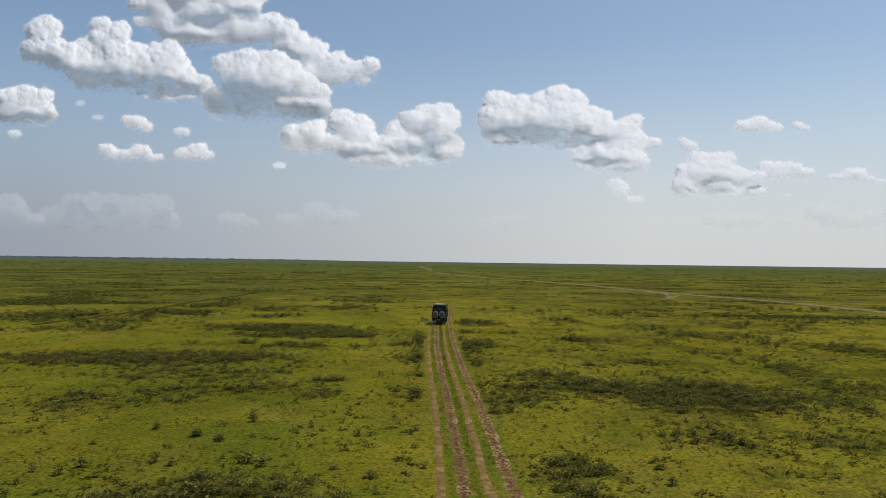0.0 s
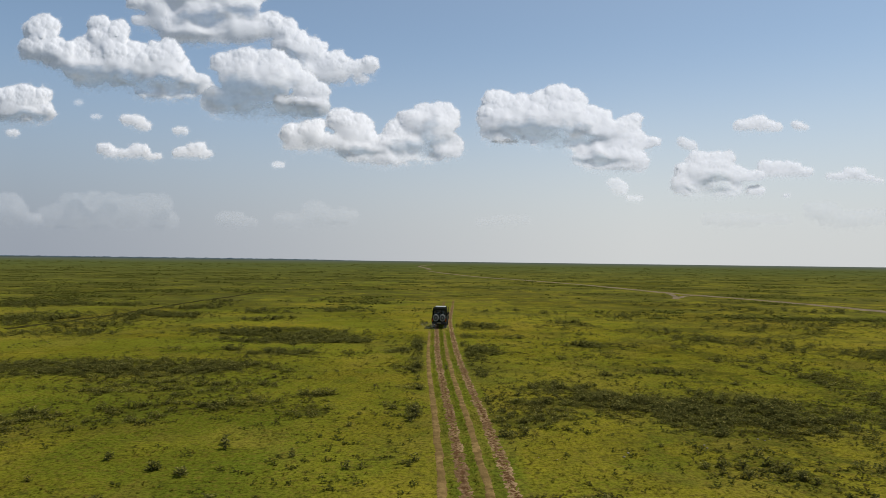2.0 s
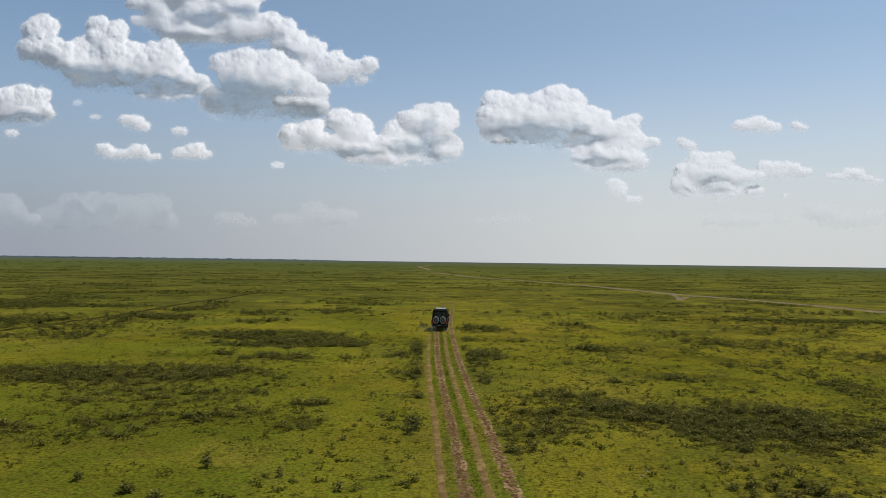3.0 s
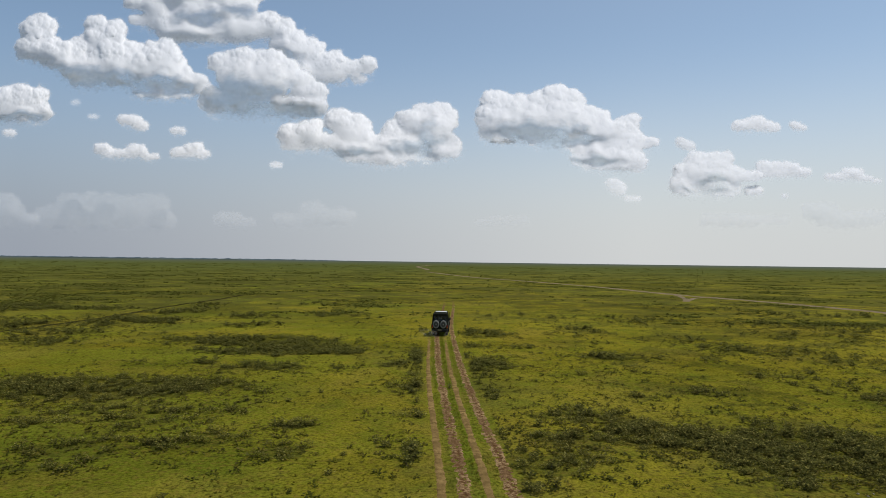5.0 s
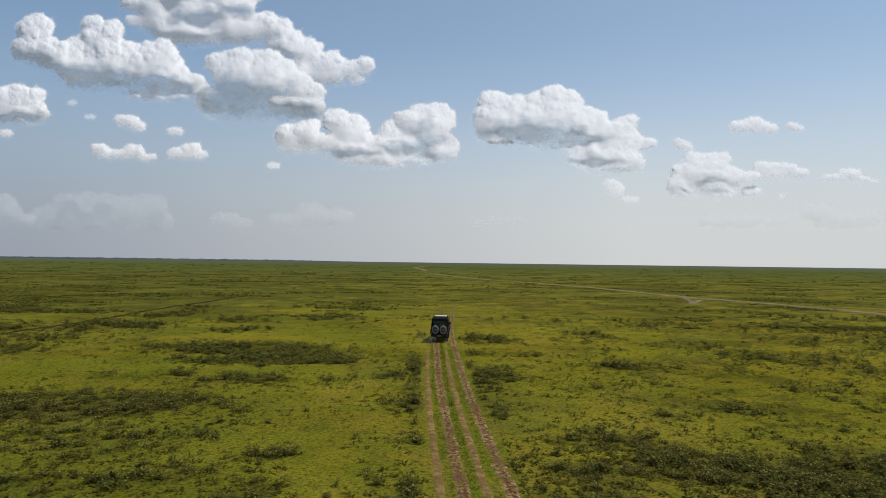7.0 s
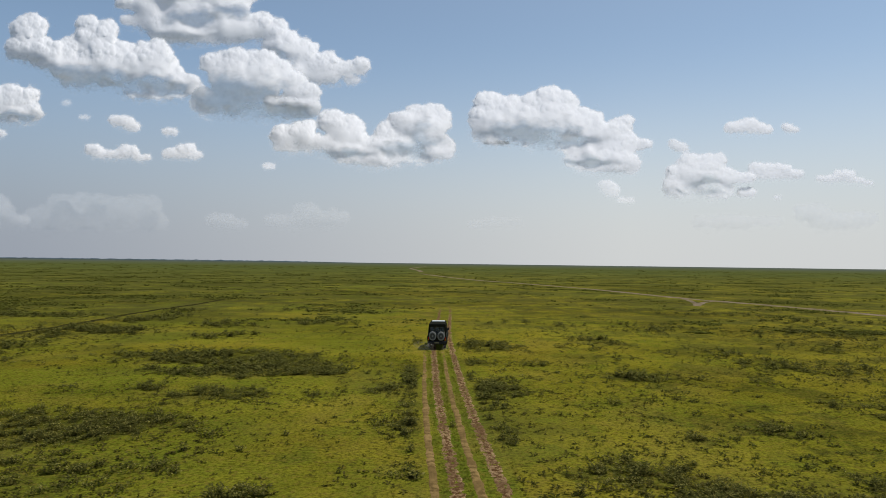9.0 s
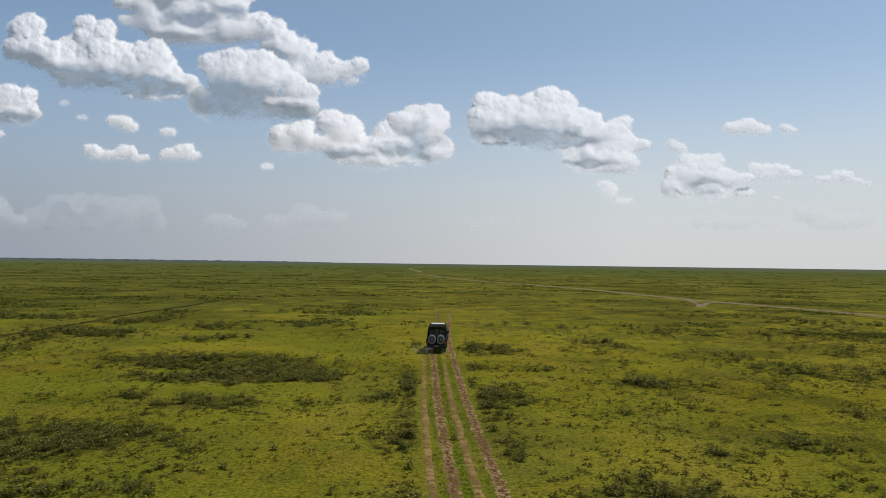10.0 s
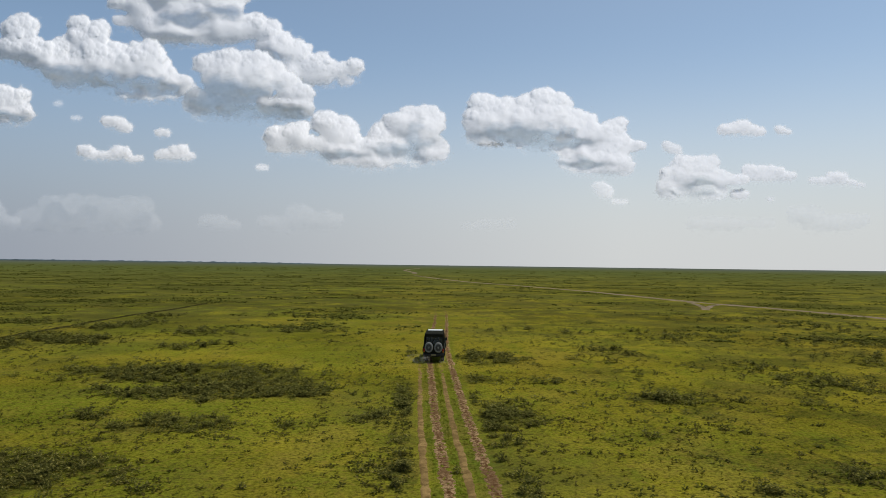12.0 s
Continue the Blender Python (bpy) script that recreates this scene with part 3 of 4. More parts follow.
def blade_cards(rng, count, height, reach):
    v, f = [], []
    for k in range(count):
        a, b = rng.uniform(0, 6.28), rng.uniform(0, 6.28)
        base = np.array([math.cos(a), math.sin(a), 0]) * reach * rng.uniform(0, 0.5)
        h = height * rng.uniform(0.5, 1.2)
        lean = np.array([math.cos(a), math.sin(a), 0]) * h * rng.uniform(0.1, 0.9)
        side = np.array([math.cos(b), math.sin(b), 0]) * 0.010
        tip = base + lean + np.array([0, 0, h])
        n0 = len(v)
        v += [base - side, base + side, tip + side * 0.25, tip - side * 0.25]
        f.append((n0, n0 + 1, n0 + 2, n0 + 3))
    return np.array(v), np.array(f)


def scatter(name, protos, x, y, scale, rng, mat, label, category):
    z = land(x, y) - 0.01
    turn = rng.uniform(0, 2 * np.pi, len(x))
    which = rng.integers(0, len(protos), len(x))
    vs, fs, base = [], [], 0
    for k, (pv, pf) in enumerate(protos):
        at = which == k
        m = int(at.sum())
        if not m:
            continue
        c, s = np.cos(turn[at])[:, None], np.sin(turn[at])[:, None]
        sc = scale[at][:, None]
        px, py, pz = pv[:, 0][None] * sc, pv[:, 1][None] * sc, pv[:, 2][None] * sc
        vs.append(np.stack([x[at][:, None] + px * c - py * s, y[at][:, None] + px * s + py * c, z[at][:, None] + pz], -1).reshape(-1, 3))
        fs.append((pf[None] + (base + np.arange(m) * len(pv))[:, None, None]).reshape(-1, 4))
        base += m * len(pv)
    if not vs:
        return None
    return tagged(new(name, mesh_of(name, np.concatenate(vs), np.concatenate(fs), mat)), label, category, kind="stuff")


rng = np.random.default_rng(4)
WEEDS = [leaf_cards(rng, 15, h, r, s) for h, r, s in ((0.22, 0.24, 0.10), (0.27, 0.21, 0.105), (0.17, 0.27, 0.095), (0.31, 0.23, 0.11))]
FINE = [leaf_cards(rng, 28, h, r, s, True) for h, r, s in ((0.20, 0.26, 0.078), (0.25, 0.23, 0.082), (0.16, 0.29, 0.074), (0.28, 0.25, 0.084))]
MINI = [leaf_cards(rng, 3, h, 0.07, s) for h, s in ((0.05, 0.07), (0.07, 0.09), (0.04, 0.08), (0.08, 0.07))]
SMALL = [leaf_cards(rng, 7, h, r, s) for h, r, s in ((0.09, 0.12, 0.09), (0.13, 0.10, 0.08), (0.07, 0.15, 0.08))]
CLUMPS = [leaf_cards(rng, 7, h, r, 0.30, True) for h, r in ((0.06, 0.50), (0.09, 0.40), (0.05, 0.60))]
TUFTS = [blade_cards(rng, 6, h, 0.14) for h in (0.035, 0.05, 0.065, 0.03)]

strewn = [[], []]
for p in PATCHES:
    area = 4 * p[2] * p[3] * 1.9
    if p[1] < 100:
        rx, ry = p[2] * 1.2 + 0.8, p[3] * 1.2 + 1.0
        count = int(4 * rx * ry * (5.0 if p[1] < 65 else 3.0) * (0.5 + 0.5 * p[4]))
        x, y = p[0] + rng.uniform(-1.3, 1.3, count) * rx, p[1] + rng.uniform(-1.3, 1.3, count) * ry
        q = np.hypot((x - p[0]) / rx, (y - p[1]) / ry) + 0.5 * fbm(x * 0.6, y * 0.4, 3, 25, 0.6)
        keep = (q + rng.normal(0, 0.25, count) < 0.95) & ~((x > track_x(y) - 0.4) & (x < track_x(y) + 2.8))
        strewn[0].append(x[keep])
        strewn[1].append(y[keep])
    near = p[1] < 125
    per = (2.3 if p[1] < 50 else 2.0 if p[1] < 80 else 1.0) if near else 0.9
    count = int(area * per * (0.10 + 0.90 * p[4] ** 1.3) * (1.5 if p[4] > 0.9 else 1.0))
    x = p[0] + rng.uniform(-1.4, 1.4, count) * p[2]
    y = p[1] + rng.uniform(-1.4, 1.4, count) * p[3]
    q = ragged(x, y, p) + rng.normal(0, 0.10, count) + (1 - p[4]) * 1.0 * np.abs(fbm(x * 0.9, y * 0.7, 3, 15))
    if near:                              # each clump is a handful of plants
        brood = 5
        wide = rng.uniform(0.10, 0.26, count)
        q, wide = np.repeat(q, brood), np.repeat(wide, brood)
        x, y = np.repeat(x, brood) + rng.normal(0, 1, len(q)) * wide, np.repeat(y, brood) + rng.normal(0, 1, len(q)) * wide
    keep = (q < 1.0) & ~((x > track_x(y) - 0.5) & (x < track_x(y) + 2.9)) & (np.abs(x - rut_x(y)) > 0.9)
    x, y, q = x[keep], y[keep], q[keep]
    if not len(x):
        continue
    size = rng.uniform(0.60, 1.25, len(x)) * (1.15 - 0.40 * np.clip(q, 0, 1)) * (1.15 if p[1] < 80 else 1.5)
    scatter("weed_patch", FINE if p[1] < 60 else WEEDS if near else CLUMPS, x, y, size, rng, WEED if p[1] < 58 else DULL if near else FAR_HERB,
            "dense patch of dark broadleaf weeds growing in the grass" if p[4] > 0.65 else "loose patch of dark broadleaf weeds growing in the grass", "weeds")


x, y = np.concatenate(strewn[0]), np.concatenate(strewn[1])
scatter("strewn_weeds", SMALL, x, y, rng.uniform(0.7, 1.6, len(x)), rng, STREWN, "small dull green weeds strewn round the denser patches", "weeds")


def wedge(count, near, deep, power=1.0):
    """Places on the plain ahead, thinning out with distance."""
    y = near + (deep - near) * rng.uniform(0, 1, count) ** power
    x = rng.uniform(-1, 1, count) * (4 + 0.72 * (y + 2))
    keep = ~((x > track_x(y) - 0.25) & (x < track_x(y) + 0.22)) & ~((x > track_x(y) + 1.3) & (x < track_x(y) + 1.75))
    keep &= ~((x > track_x(y) + 0.5) & (x < track_x(y) + 1.02)) & ~((x > track_x(y) + 2.1) & (x < track_x(y) + 2.65))
    return x[keep], y[keep]


x, y = wedge(30000, 19, 110, 0.9)
clump = fbm(x * 0.5, y * 0.5, 3, 61) + 0.6 * fbm(x * 0.12, y * 0.10, 3, 62)
keep = (clump + rng.normal(0, 0.25, len(x)) + 0.25 * smooth(4, 18, x) > 0.50) & ((x < -0.3) | (x > 3.6))
scatter("low_herbs", SMALL, x[keep], y[keep], rng.uniform(0.6, 1.7, keep.sum()), rng, HERB, "scattered low dark herbs in the short grass", "herbs")
x, y = wedge(17000, 60, 150, 0.9)
clump = fbm(x * 0.30, y * 0.22, 3, 63) + 0.7 * fbm(x * 0.06, y * 0.05, 3, 64)
keep = (clump + rng.normal(0, 0.25, len(x)) > 0.50) & ((x < -0.3) | (x > 4.6))
scatter("far_herbs", SMALL, x[keep], y[keep], rng.uniform(0.9, 1.9, keep.sum()), rng, DULL, "scattered dark herb clumps farther out on the plain", "herbs")
y = rng.uniform(19, 80, 2600)
x = track_x(y) + np.where(rng.uniform(0, 1, len(y)) < 0.5, rng.uniform(1.02, 1.34, len(y)), np.where(rng.uniform(0, 1, len(y)) < 0.5, rng.uniform(0.22, 0.5, len(y)), rng.uniform(1.74, 2.06, len(y))))
scatter("track_grass", TUFTS, x, y, rng.uniform(0.6, 1.3, len(x)), rng, LUSH, "greener grass growing between the wheel ruts", "grass")
x, y = wedge(120000, 95, 1000, 1.7)
dark = fbm(x / 26, y / 15, 5, 66, 0.66) + 0.10 * smooth(-15, -60, x) - 0.30 * smooth(60, 20, np.abs(x - 5)) * smooth(190, 120, y) - 0.5 * smooth(200, 620, y)
keep = (dark + rng.normal(0, 0.20, len(x)) > 0.47) & (road_gap(x, y) > 3.0)
scatter("distant_herbs", CLUMPS, x[keep], y[keep], rng.uniform(0.7, 1.7, keep.sum()) * (0.7 + y[keep] / 260), rng, FAR_HERB, "streaks of dark herb clumps far out on the plain", "herbs")
x, y = wedge(34000, 19, 80, 0.8)
keep = fbm(x * 0.35, y * 0.3, 3, 67) + 0.6 * fbm(x * 0.09, y * 0.08, 2, 68) + rng.normal(0, 0.22, len(x)) > 0.22
scatter("herb_specks", MINI, x[keep], y[keep], rng.uniform(0.4, 1.25, keep.sum()), rng, SPECK, "tiny brownish herbs dotted through the turf", "herbs")
x, y = wedge(12000, 19, 60, 0.75)
scatter("grass_tufts", TUFTS, x, y, rng.uniform(0.6, 1.5, len(x)), rng, BLADE, "short yellow-green grass tufts", "grass")


def shrub_thing(seed, height, reach, leaves):
    r = np.random.default_rng(seed)
    root = new("shrub")
    stems = bmesh.new()
    for k in range(6):
        a = r.uniform(0, 6.28)
        tip = Vector((math.cos(a) * reach * 0.6, math.sin(a) * reach * 0.6, height * r.uniform(0.6, 0.95)))
        m = look((0, 0, -0.03), tip)
        out = bmesh.ops.create_cone(stems, segments=5, radius1=0.012, radius2=0.004, depth=tip.length)
        bmesh.ops.transform(stems, matrix=Matrix.Translation(tip / 2) @ tip.to_track_quat("Z", "Y").to_matrix().to_4x4(), verts=out["verts"])
    part("stems", stems, STEM, root)
    v, f = leaf_cards(r, leaves, height, reach, 0.13)
    ob = new("foliage", mesh_of("foliage", v, f, WEED))
    ob.parent = root
    return tagged(root, "dark green leafy weed bush standing in the grass", "shrub", "weed bushes on the plain")


KINDS = [shrub_thing(70, 0.42, 0.34, 70), shrub_thing(71, 0.52, 0.28, 60), shrub_thing(72, 0.34, 0.40, 64), shrub_thing(73, 0.46, 0.24, 46)]
placed = 0


def shrubs(rows):
    global placed
    for x, y, s in rows:
        z = float(land(np.array([x]), np.array([y]))[0]) - 0.01
        m = pose(x, y, z, 0, 0, 137 * placed) @ Matrix.Diagonal((s * 0.85, s * 0.85, s * 0.85, 1))
        if placed < len(KINDS):
            KINDS[placed].matrix_basis = m
            ready.append(KINDS[placed])
        else:
            copy_thing(ready[placed % len(KINDS)], m @ Matrix.Diagonal([1 / v for v in ready[placed % len(KINDS)].scale] + [1]))
        placed += 1


ready = []
shrubs([(-13.2, 22.5, 0.6), (8.3, 22.8, 0.8), (-1.8, 23.4, 0.9), (-12.3, 23.4, 1), (-13.4, 23.8, 0.6), (-12.0, 24.3, 0.9), (-3.2, 24.3, 0.6), (-0.0, 24.4, 0.6), (-9.0, 24.5, 0.7), (-5.8, 24.6, 0.8), (8.5, 24.6, 0.7), (-9.7, 24.9, 1), (-6.4, 25.0, 1.1), (4.4, 25.3, 0.6), (5.1, 25.5, 0.7), (14.1, 25.7, 0.6), (-13.1, 27.4, 0.5), (13.3, 27.5, 0.6), (12.5, 27.9, 0.9), (13.1, 27.9, 0.9), (-8.3, 28.0, 0.8), (11.2, 28.0, 0.8), (-8.4, 28.3, 0.8), (10.5, 28.5, 0.7), (-9.5, 28.6, 0.9), (12.9, 28.7, 1.0), (-9.5, 28.8, 0.9), (-2.8, 28.9, 0.8)])
shrubs([(-2.3, 28.9, 0.5), (11.5, 29.1, 0.9), (10.2, 29.2, 0.8), (-0.6, 29.3, 0.6), (10.8, 29.3, 0.8), (12.6, 29.5, 0.9), (-0.8, 29.6, 0.5), (-11.6, 29.8, 0.7), (-0.4, 29.9, 0.8), (-11.6, 30.0, 0.7), (-5.0, 30.4, 0.5), (-5.1, 30.8, 0.6), (12.9, 30.8, 0.8), (-7.8, 31.4, 1.0), (9.5, 32.0, 0.5), (-8.0, 32.1, 1.0), (3.3, 33.6, 0.8), (4.3, 33.9, 0.9), (-3.4, 35.2, 0.6), (4.5, 35.9, 0.7), (-0.7, 36.2, 0.9), (-0.5, 36.9, 1.4), (-3.2, 37.5, 0.5), (-0.5, 38.1, 1.0), (5.1, 42.3, 0.8), (15.0, 43.3, 0.7), (-0.3, 43.9, 1.0), (-3.0, 44.5, 0.5)])
shrubs([(12.4, 44.6, 0.5), (14.3, 45.1, 0.6), (10.2, 45.6, 0.6), (9.5, 46.7, 0.6), (-9.4, 47.3, 0.8), (-0.5, 47.4, 0.8), (-7.2, 47.4, 0.7), (3.8, 48.3, 0.8), (3.4, 49.2, 0.7), (16.5, 49.6, 0.7), (-5.9, 49.8, 0.7), (-0.8, 49.9, 0.8), (15.6, 50.2, 0.8), (16.9, 50.9, 0.7), (16.4, 50.9, 0.9), (15.9, 51.1, 0.9), (1.4, 51.4, 0.7), (-0.5, 51.7, 1.0), (15.5, 53.7, 0.5), (13.6, 53.9, 0.5), (5.2, 58.4, 0.6), (14.3, 60.2, 0.4), (-0.5, 62.7, 1), (-0.0, 64.9, 0.8), (-2.1, 79.7, 0.5), (0.1, 84.1, 0.8)])


# ------------------------------------------------------------------ safari vehicle
def box(bm, x0, x1, y0, y1, z0, z1, bevel=0.02, taper=0.0, seg=2):
    out = bmesh.ops.create_cube(bm, size=1)["verts"]
    for v in out:
        top = v.co.z > 0
        v.co = Vector((x0 + (v.co.x + 0.5) * (x1 - x0), y0 + (v.co.y + 0.5) * (y1 - y0), z0 + (v.co.z + 0.5) * (z1 - z0)))
        if top and taper:
            v.co.x += taper if v.co.x < (x0 + x1) / 2 else -taper
    if bevel:
        edges = list({e for v in out for e in v.link_edges})
        bmesh.ops.bevel(bm, geom=edges, offset=bevel, segments=seg, affect="EDGES", profile=0.6)


def disc(bm, at, axis, radius, depth, seg=28, bevel=0.02, hole=0.0):
    prof = [(hole, -depth / 2), (radius - bevel, -depth / 2), (radius, -depth / 2 + bevel), (radius, depth / 2 - bevel), (radius - bevel, depth / 2), (hole, depth / 2)]
    rings = []
    turn = Vector(axis).to_track_quat("Z", "Y").to_matrix()
    for r, h in prof:
        rings.append([bm.verts.new(Vector(at) + turn @ Vector((r * math.cos(2 * math.pi * k / seg), r * math.sin(2 * math.pi * k / seg), h))) for k in range(seg)])
    pairs = list(zip(rings, rings[1:])) + ([(rings[-1], rings[0])] if hole else [])
    for a, b in pairs:
        for k in range(seg):
            bm.faces.new((a[k], a[(k + 1) % seg], b[(k + 1) % seg], b[k]))
    if not hole:
        bm.faces.new(rings[-1])
        bm.faces.new(list(reversed(rings[0])))
    bmesh.ops.recalc_face_normals(bm, faces=bm.faces)


def made(fn, *a, **k):
    bm = bmesh.new()
    fn(bm, *a, **k)
    return bm


def safari_vehicle(x, y):
    """Rear at y, long axis along +y."""
    car = new("safari_vehicle")
    tagged(car, "dark olive safari vehicle with pale roof and two spare wheels", "vehicle")
    body = bmesh.new()
    box(body, -0.92, 0.92, 0.12, 5.0, 0.55, 1.22, 0.05)
    box(body, -0.86, 0.86, 3.75, 5.02, 1.18, 1.34, 0.05)
    body = part("body", body, PAINT, car)
    part("rear_door", made(box, -0.80, 0.80, 0.085, 0.13, 0.62, 1.24, 0.015), PAINT, body)
    for s in (-1, 1):
        part("wheel_arch", made(box, s * 0.90, s * 0.985, 0.70, 1.72, 0.72, 1.02, 0.04), PAINT, body)
        part("wheel_arch", made(box, s * 0.90, s * 0.985, 3.72, 4.72, 0.72, 1.02, 0.04), PAINT, body)
    # cabin: posts and bars round open glass
    for s in (-1, 1):
        for yy in (0.16, 1.15, 2.15, 3.15):
            bm = bmesh.new()
            box(bm, -0.045, 0.045, yy, yy + 0.10, 0, 0.74, 0.012)
            bmesh.ops.transform(bm, matrix=Matrix.Translation((s * 0.87, 0, 1.20)) @ Matrix.Rotation(s * -0.11, 4, "Y"), verts=bm.verts)
            part("pillar", bm, PAINT, car)
        for yy in (0.26, 1.25, 2.25):
            bm = bmesh.new()
            box(bm, -0.006, 0.006, yy, yy + 0.89, 0.03, 0.72, 0.0)
            bmesh.ops.transform(bm, matrix=Matrix.Translation((s * 0.865, 0, 1.20)) @ Matrix.Rotation(s * -0.11, 4, "Y"), verts=bm.verts)
            part("side_window", bm, glass, car)
        part("mirror", made(box, s * 1.0 - 0.09, s * 1.0 + 0.09, 3.35, 3.42, 1.30, 1.52, 0.02), BLACK, car)
    part("rear_window", made(box, -0.74, 0.74, 0.18, 0.19, 1.26, 1.88, 0.0, 0.06), glass, car)
    part("windscreen", made(box, -0.78, 0.78, 3.26, 3.275, 1.26, 1.90, 0.0, 0.06), glass, car)
    part("rear_window_frame", made(box, -0.84, 0.84, 0.15, 0.21, 1.20, 1.29, 0.012), PAINT, car)
    part("rear_header", made(box, -0.79, 0.79, 0.15, 0.21, 1.86, 1.96, 0.012), PAINT, car)
    for s in (-1, 1):
        part("window_bar", made(box, s * 0.30 - 0.025, s * 0.30 + 0.025, 0.155, 0.205, 1.26, 1.90, 0.008), PAINT, car)
    roof = part("roof", made(box, -0.81, 0.81, 0.10, 3.45, 1.95, 2.10, 0.045), MATT, car)
    part("roof_hatch", made(box, -0.62, 0.62, 0.35, 2.0, 2.095, 2.11, 0.006), MATT, roof, "open dark roof hatch")
    part("raised_roof_panel", made(box, -0.66, 0.66, 2.30, 3.20, 2.10, 2.145, 0.015), ROOF_PAINT, roof, "pale raised roof panel")
    for yy in (0.9, 1.9):
        for sx in (-0.45, 0.45):
            seat = part("seat", made(box, sx - 0.27, sx + 0.27, yy, yy + 0.45, 0.95, 1.25, 0.05), CANVAS, car)
            part("seat_back", made(box, sx - 0.26, sx + 0.26, yy - 0.10, yy + 0.02, 1.20, 1.75, 0.05), CANVAS, seat)
    # bumper, lamps and plate
    bumper = part("rear_bumper", made(box, -0.93, 0.93, -0.06, 0.12, 0.50, 0.68, 0.03), BLACK, car)
    for s in (-1, 1):
        part("tail_lamp", made(box, s * 0.84 - 0.055, s * 0.84 + 0.055, 0.07, 0.14, 0.86, 1.02, 0.012), RED, car)
        part("indicator", made(box, s * 0.84 - 0.055, s * 0.84 + 0.055, 0.07, 0.14, 0.76, 0.85, 0.012), AMBER, car)
        part("mud_flap", made(box, s * 0.75 - 0.15, s * 0.75 + 0.15, 0.66, 0.69, 0.26, 0.66, 0.005), RUBBER, car)
    part("plate", made(box, -0.22, 0.22, -0.075, -0.055, 0.53, 0.65, 0.004), PLATE, bumper)
    # spare wheels on the rear door
    for sx in (-0.42, 0.42):
        spare = part("spare_wheel", made(disc, (sx, -0.03, 1.12), (0, 1, 0), 0.37, 0.22, 32, 0.05, 0.22), COVER, car, "spare wheel in a dusty grey cover")
        part("rim", made(disc, (sx, -0.05, 1.12), (0, 1, 0), 0.27, 0.20, 28, 0.03), DISC, spare, "dark wheel disc")
        part("hub", made(disc, (sx, -0.17, 1.12), (0, 1, 0), 0.07, 0.05, 18, 0.012), COVER, spare)
        for k in range(6):
            a = k * math.pi / 3
            part("wheel_nut", made(disc, (sx + 0.16 * math.cos(a), -0.155, 1.12 + 0.16 * math.sin(a)), (0, 1, 0), 0.025, 0.03, 8, 0.005), BLACK, spare)
        part("bracket", made(box, sx - 0.05, sx + 0.05, 0.04, 0.12, 0.9, 1.22, 0.01), BLACK, spare)
    # road wheels
    for sx in (-0.76, 0.76):
        for yy in (1.2, 4.2):
            wheel = part("wheel", made(disc, (sx, yy, 0.39), (1, 0, 0), 0.39, 0.27, 32, 0.06, 0.22), RUBBER, car)
            part("rim", made(disc, (sx, yy, 0.39), (1, 0, 0), 0.24, 0.20, 24, 0.03), STEEL, wheel)
    for yy in (1.2, 4.2):
        part("axle", made(disc, (0, yy, 0.40), (1, 0, 0), 0.06, 1.4, 12, 0.01), BLACK, car)
    part("chassis", made(box, -0.50, 0.50, 0.2, 4.8, 0.42, 0.58, 0.02), BLACK, car)
    part("exhaust", made(disc, (-0.55, 0.10, 0.42), (0, 1, 0), 0.03, 0.5, 12, 0.005), STEEL, car)
    part("front_bumper", made(box, -0.9, 0.9, 5.0, 5.15, 0.5, 0.72, 0.03), BLACK, car)
    part("snorkel", made(box, 0.93, 0.99, 3.55, 3.62, 1.2, 2.05, 0.012), BLACK, car)
    car.location = (x, y, 0.02)
    car.rotation_euler.z = radians(-4.5)
    car.scale = (0.86, 1.0, 1.06)
    return car


safari_vehicle(1.40, 78.7)


def dust_cloud(x, y):
    """Thin dust hanging behind the wheels."""
    m, n, l, b = material("airborne_dust", 1.0, 0, 0.0)
    n.remove(b)
    d, clear, mx = n.new("ShaderNodeBsdfDiffuse"), n.new("ShaderNodeBsdfTransparent"), n.new("ShaderNodeMixShader")
    d.inputs["Color"].default_value = (0.62, 0.56, 0.44, 1)
    l.new(ramp(n, l, noise_node(n, l, 3.0, 4, 0.6), [(0.36, grey(0.0)), (0.72, grey(0.085))]), mx.inputs[0])
    l.new(clear.outputs[0], mx.inputs[1])
    l.new(d.outputs[0], mx.inputs[2])
    l.new(mx.outputs[0], n["Material Output"].inputs[0])
    bm = bmesh.new()
    for k, (px, py, pz, r) in enumerate([(-0.55, -0.5, 0.25, 0.36), (-1.05, -0.3, 0.34, 0.42), (-1.60, 0.1, 0.36, 0.36), (0.75, -0.3, 0.22, 0.26)]):
        for v in bmesh.ops.create_icosphere(bm, subdivisions=4, radius=1.0)["verts"]:
            w = 1 + 0.6 * noise.noise(v.co * 1.5 + Vector((k * 5.1, 0, 0))) + 0.3 * noise.noise(v.co * 4.0)
            v.co = Vector((px, py, pz)) + Vector((v.co.x, v.co.y, max(v.co.z * 0.8, -0.6))) * r * w
    for f in bm.faces:
        f.smooth = True
    me = bpy.data.meshes.new("dust_cloud")
    bm.to_mesh(me)
    bm.free()
    me.materials.append(m)
    ob = new("dust_cloud", me)
    ob.location = (x, y, 0.05)
    return tagged(ob, "pale thin dust hanging behind the vehicle over the ruts", "dust", kind="stuff")


dust_cloud(1.40, 78.7)


# ------------------------------------------------------------------ stones
STONE = plain("pale_stone", (0.24, 0.21, 0.16), 0.9, 0, 0.1, 0.3, 20.0)


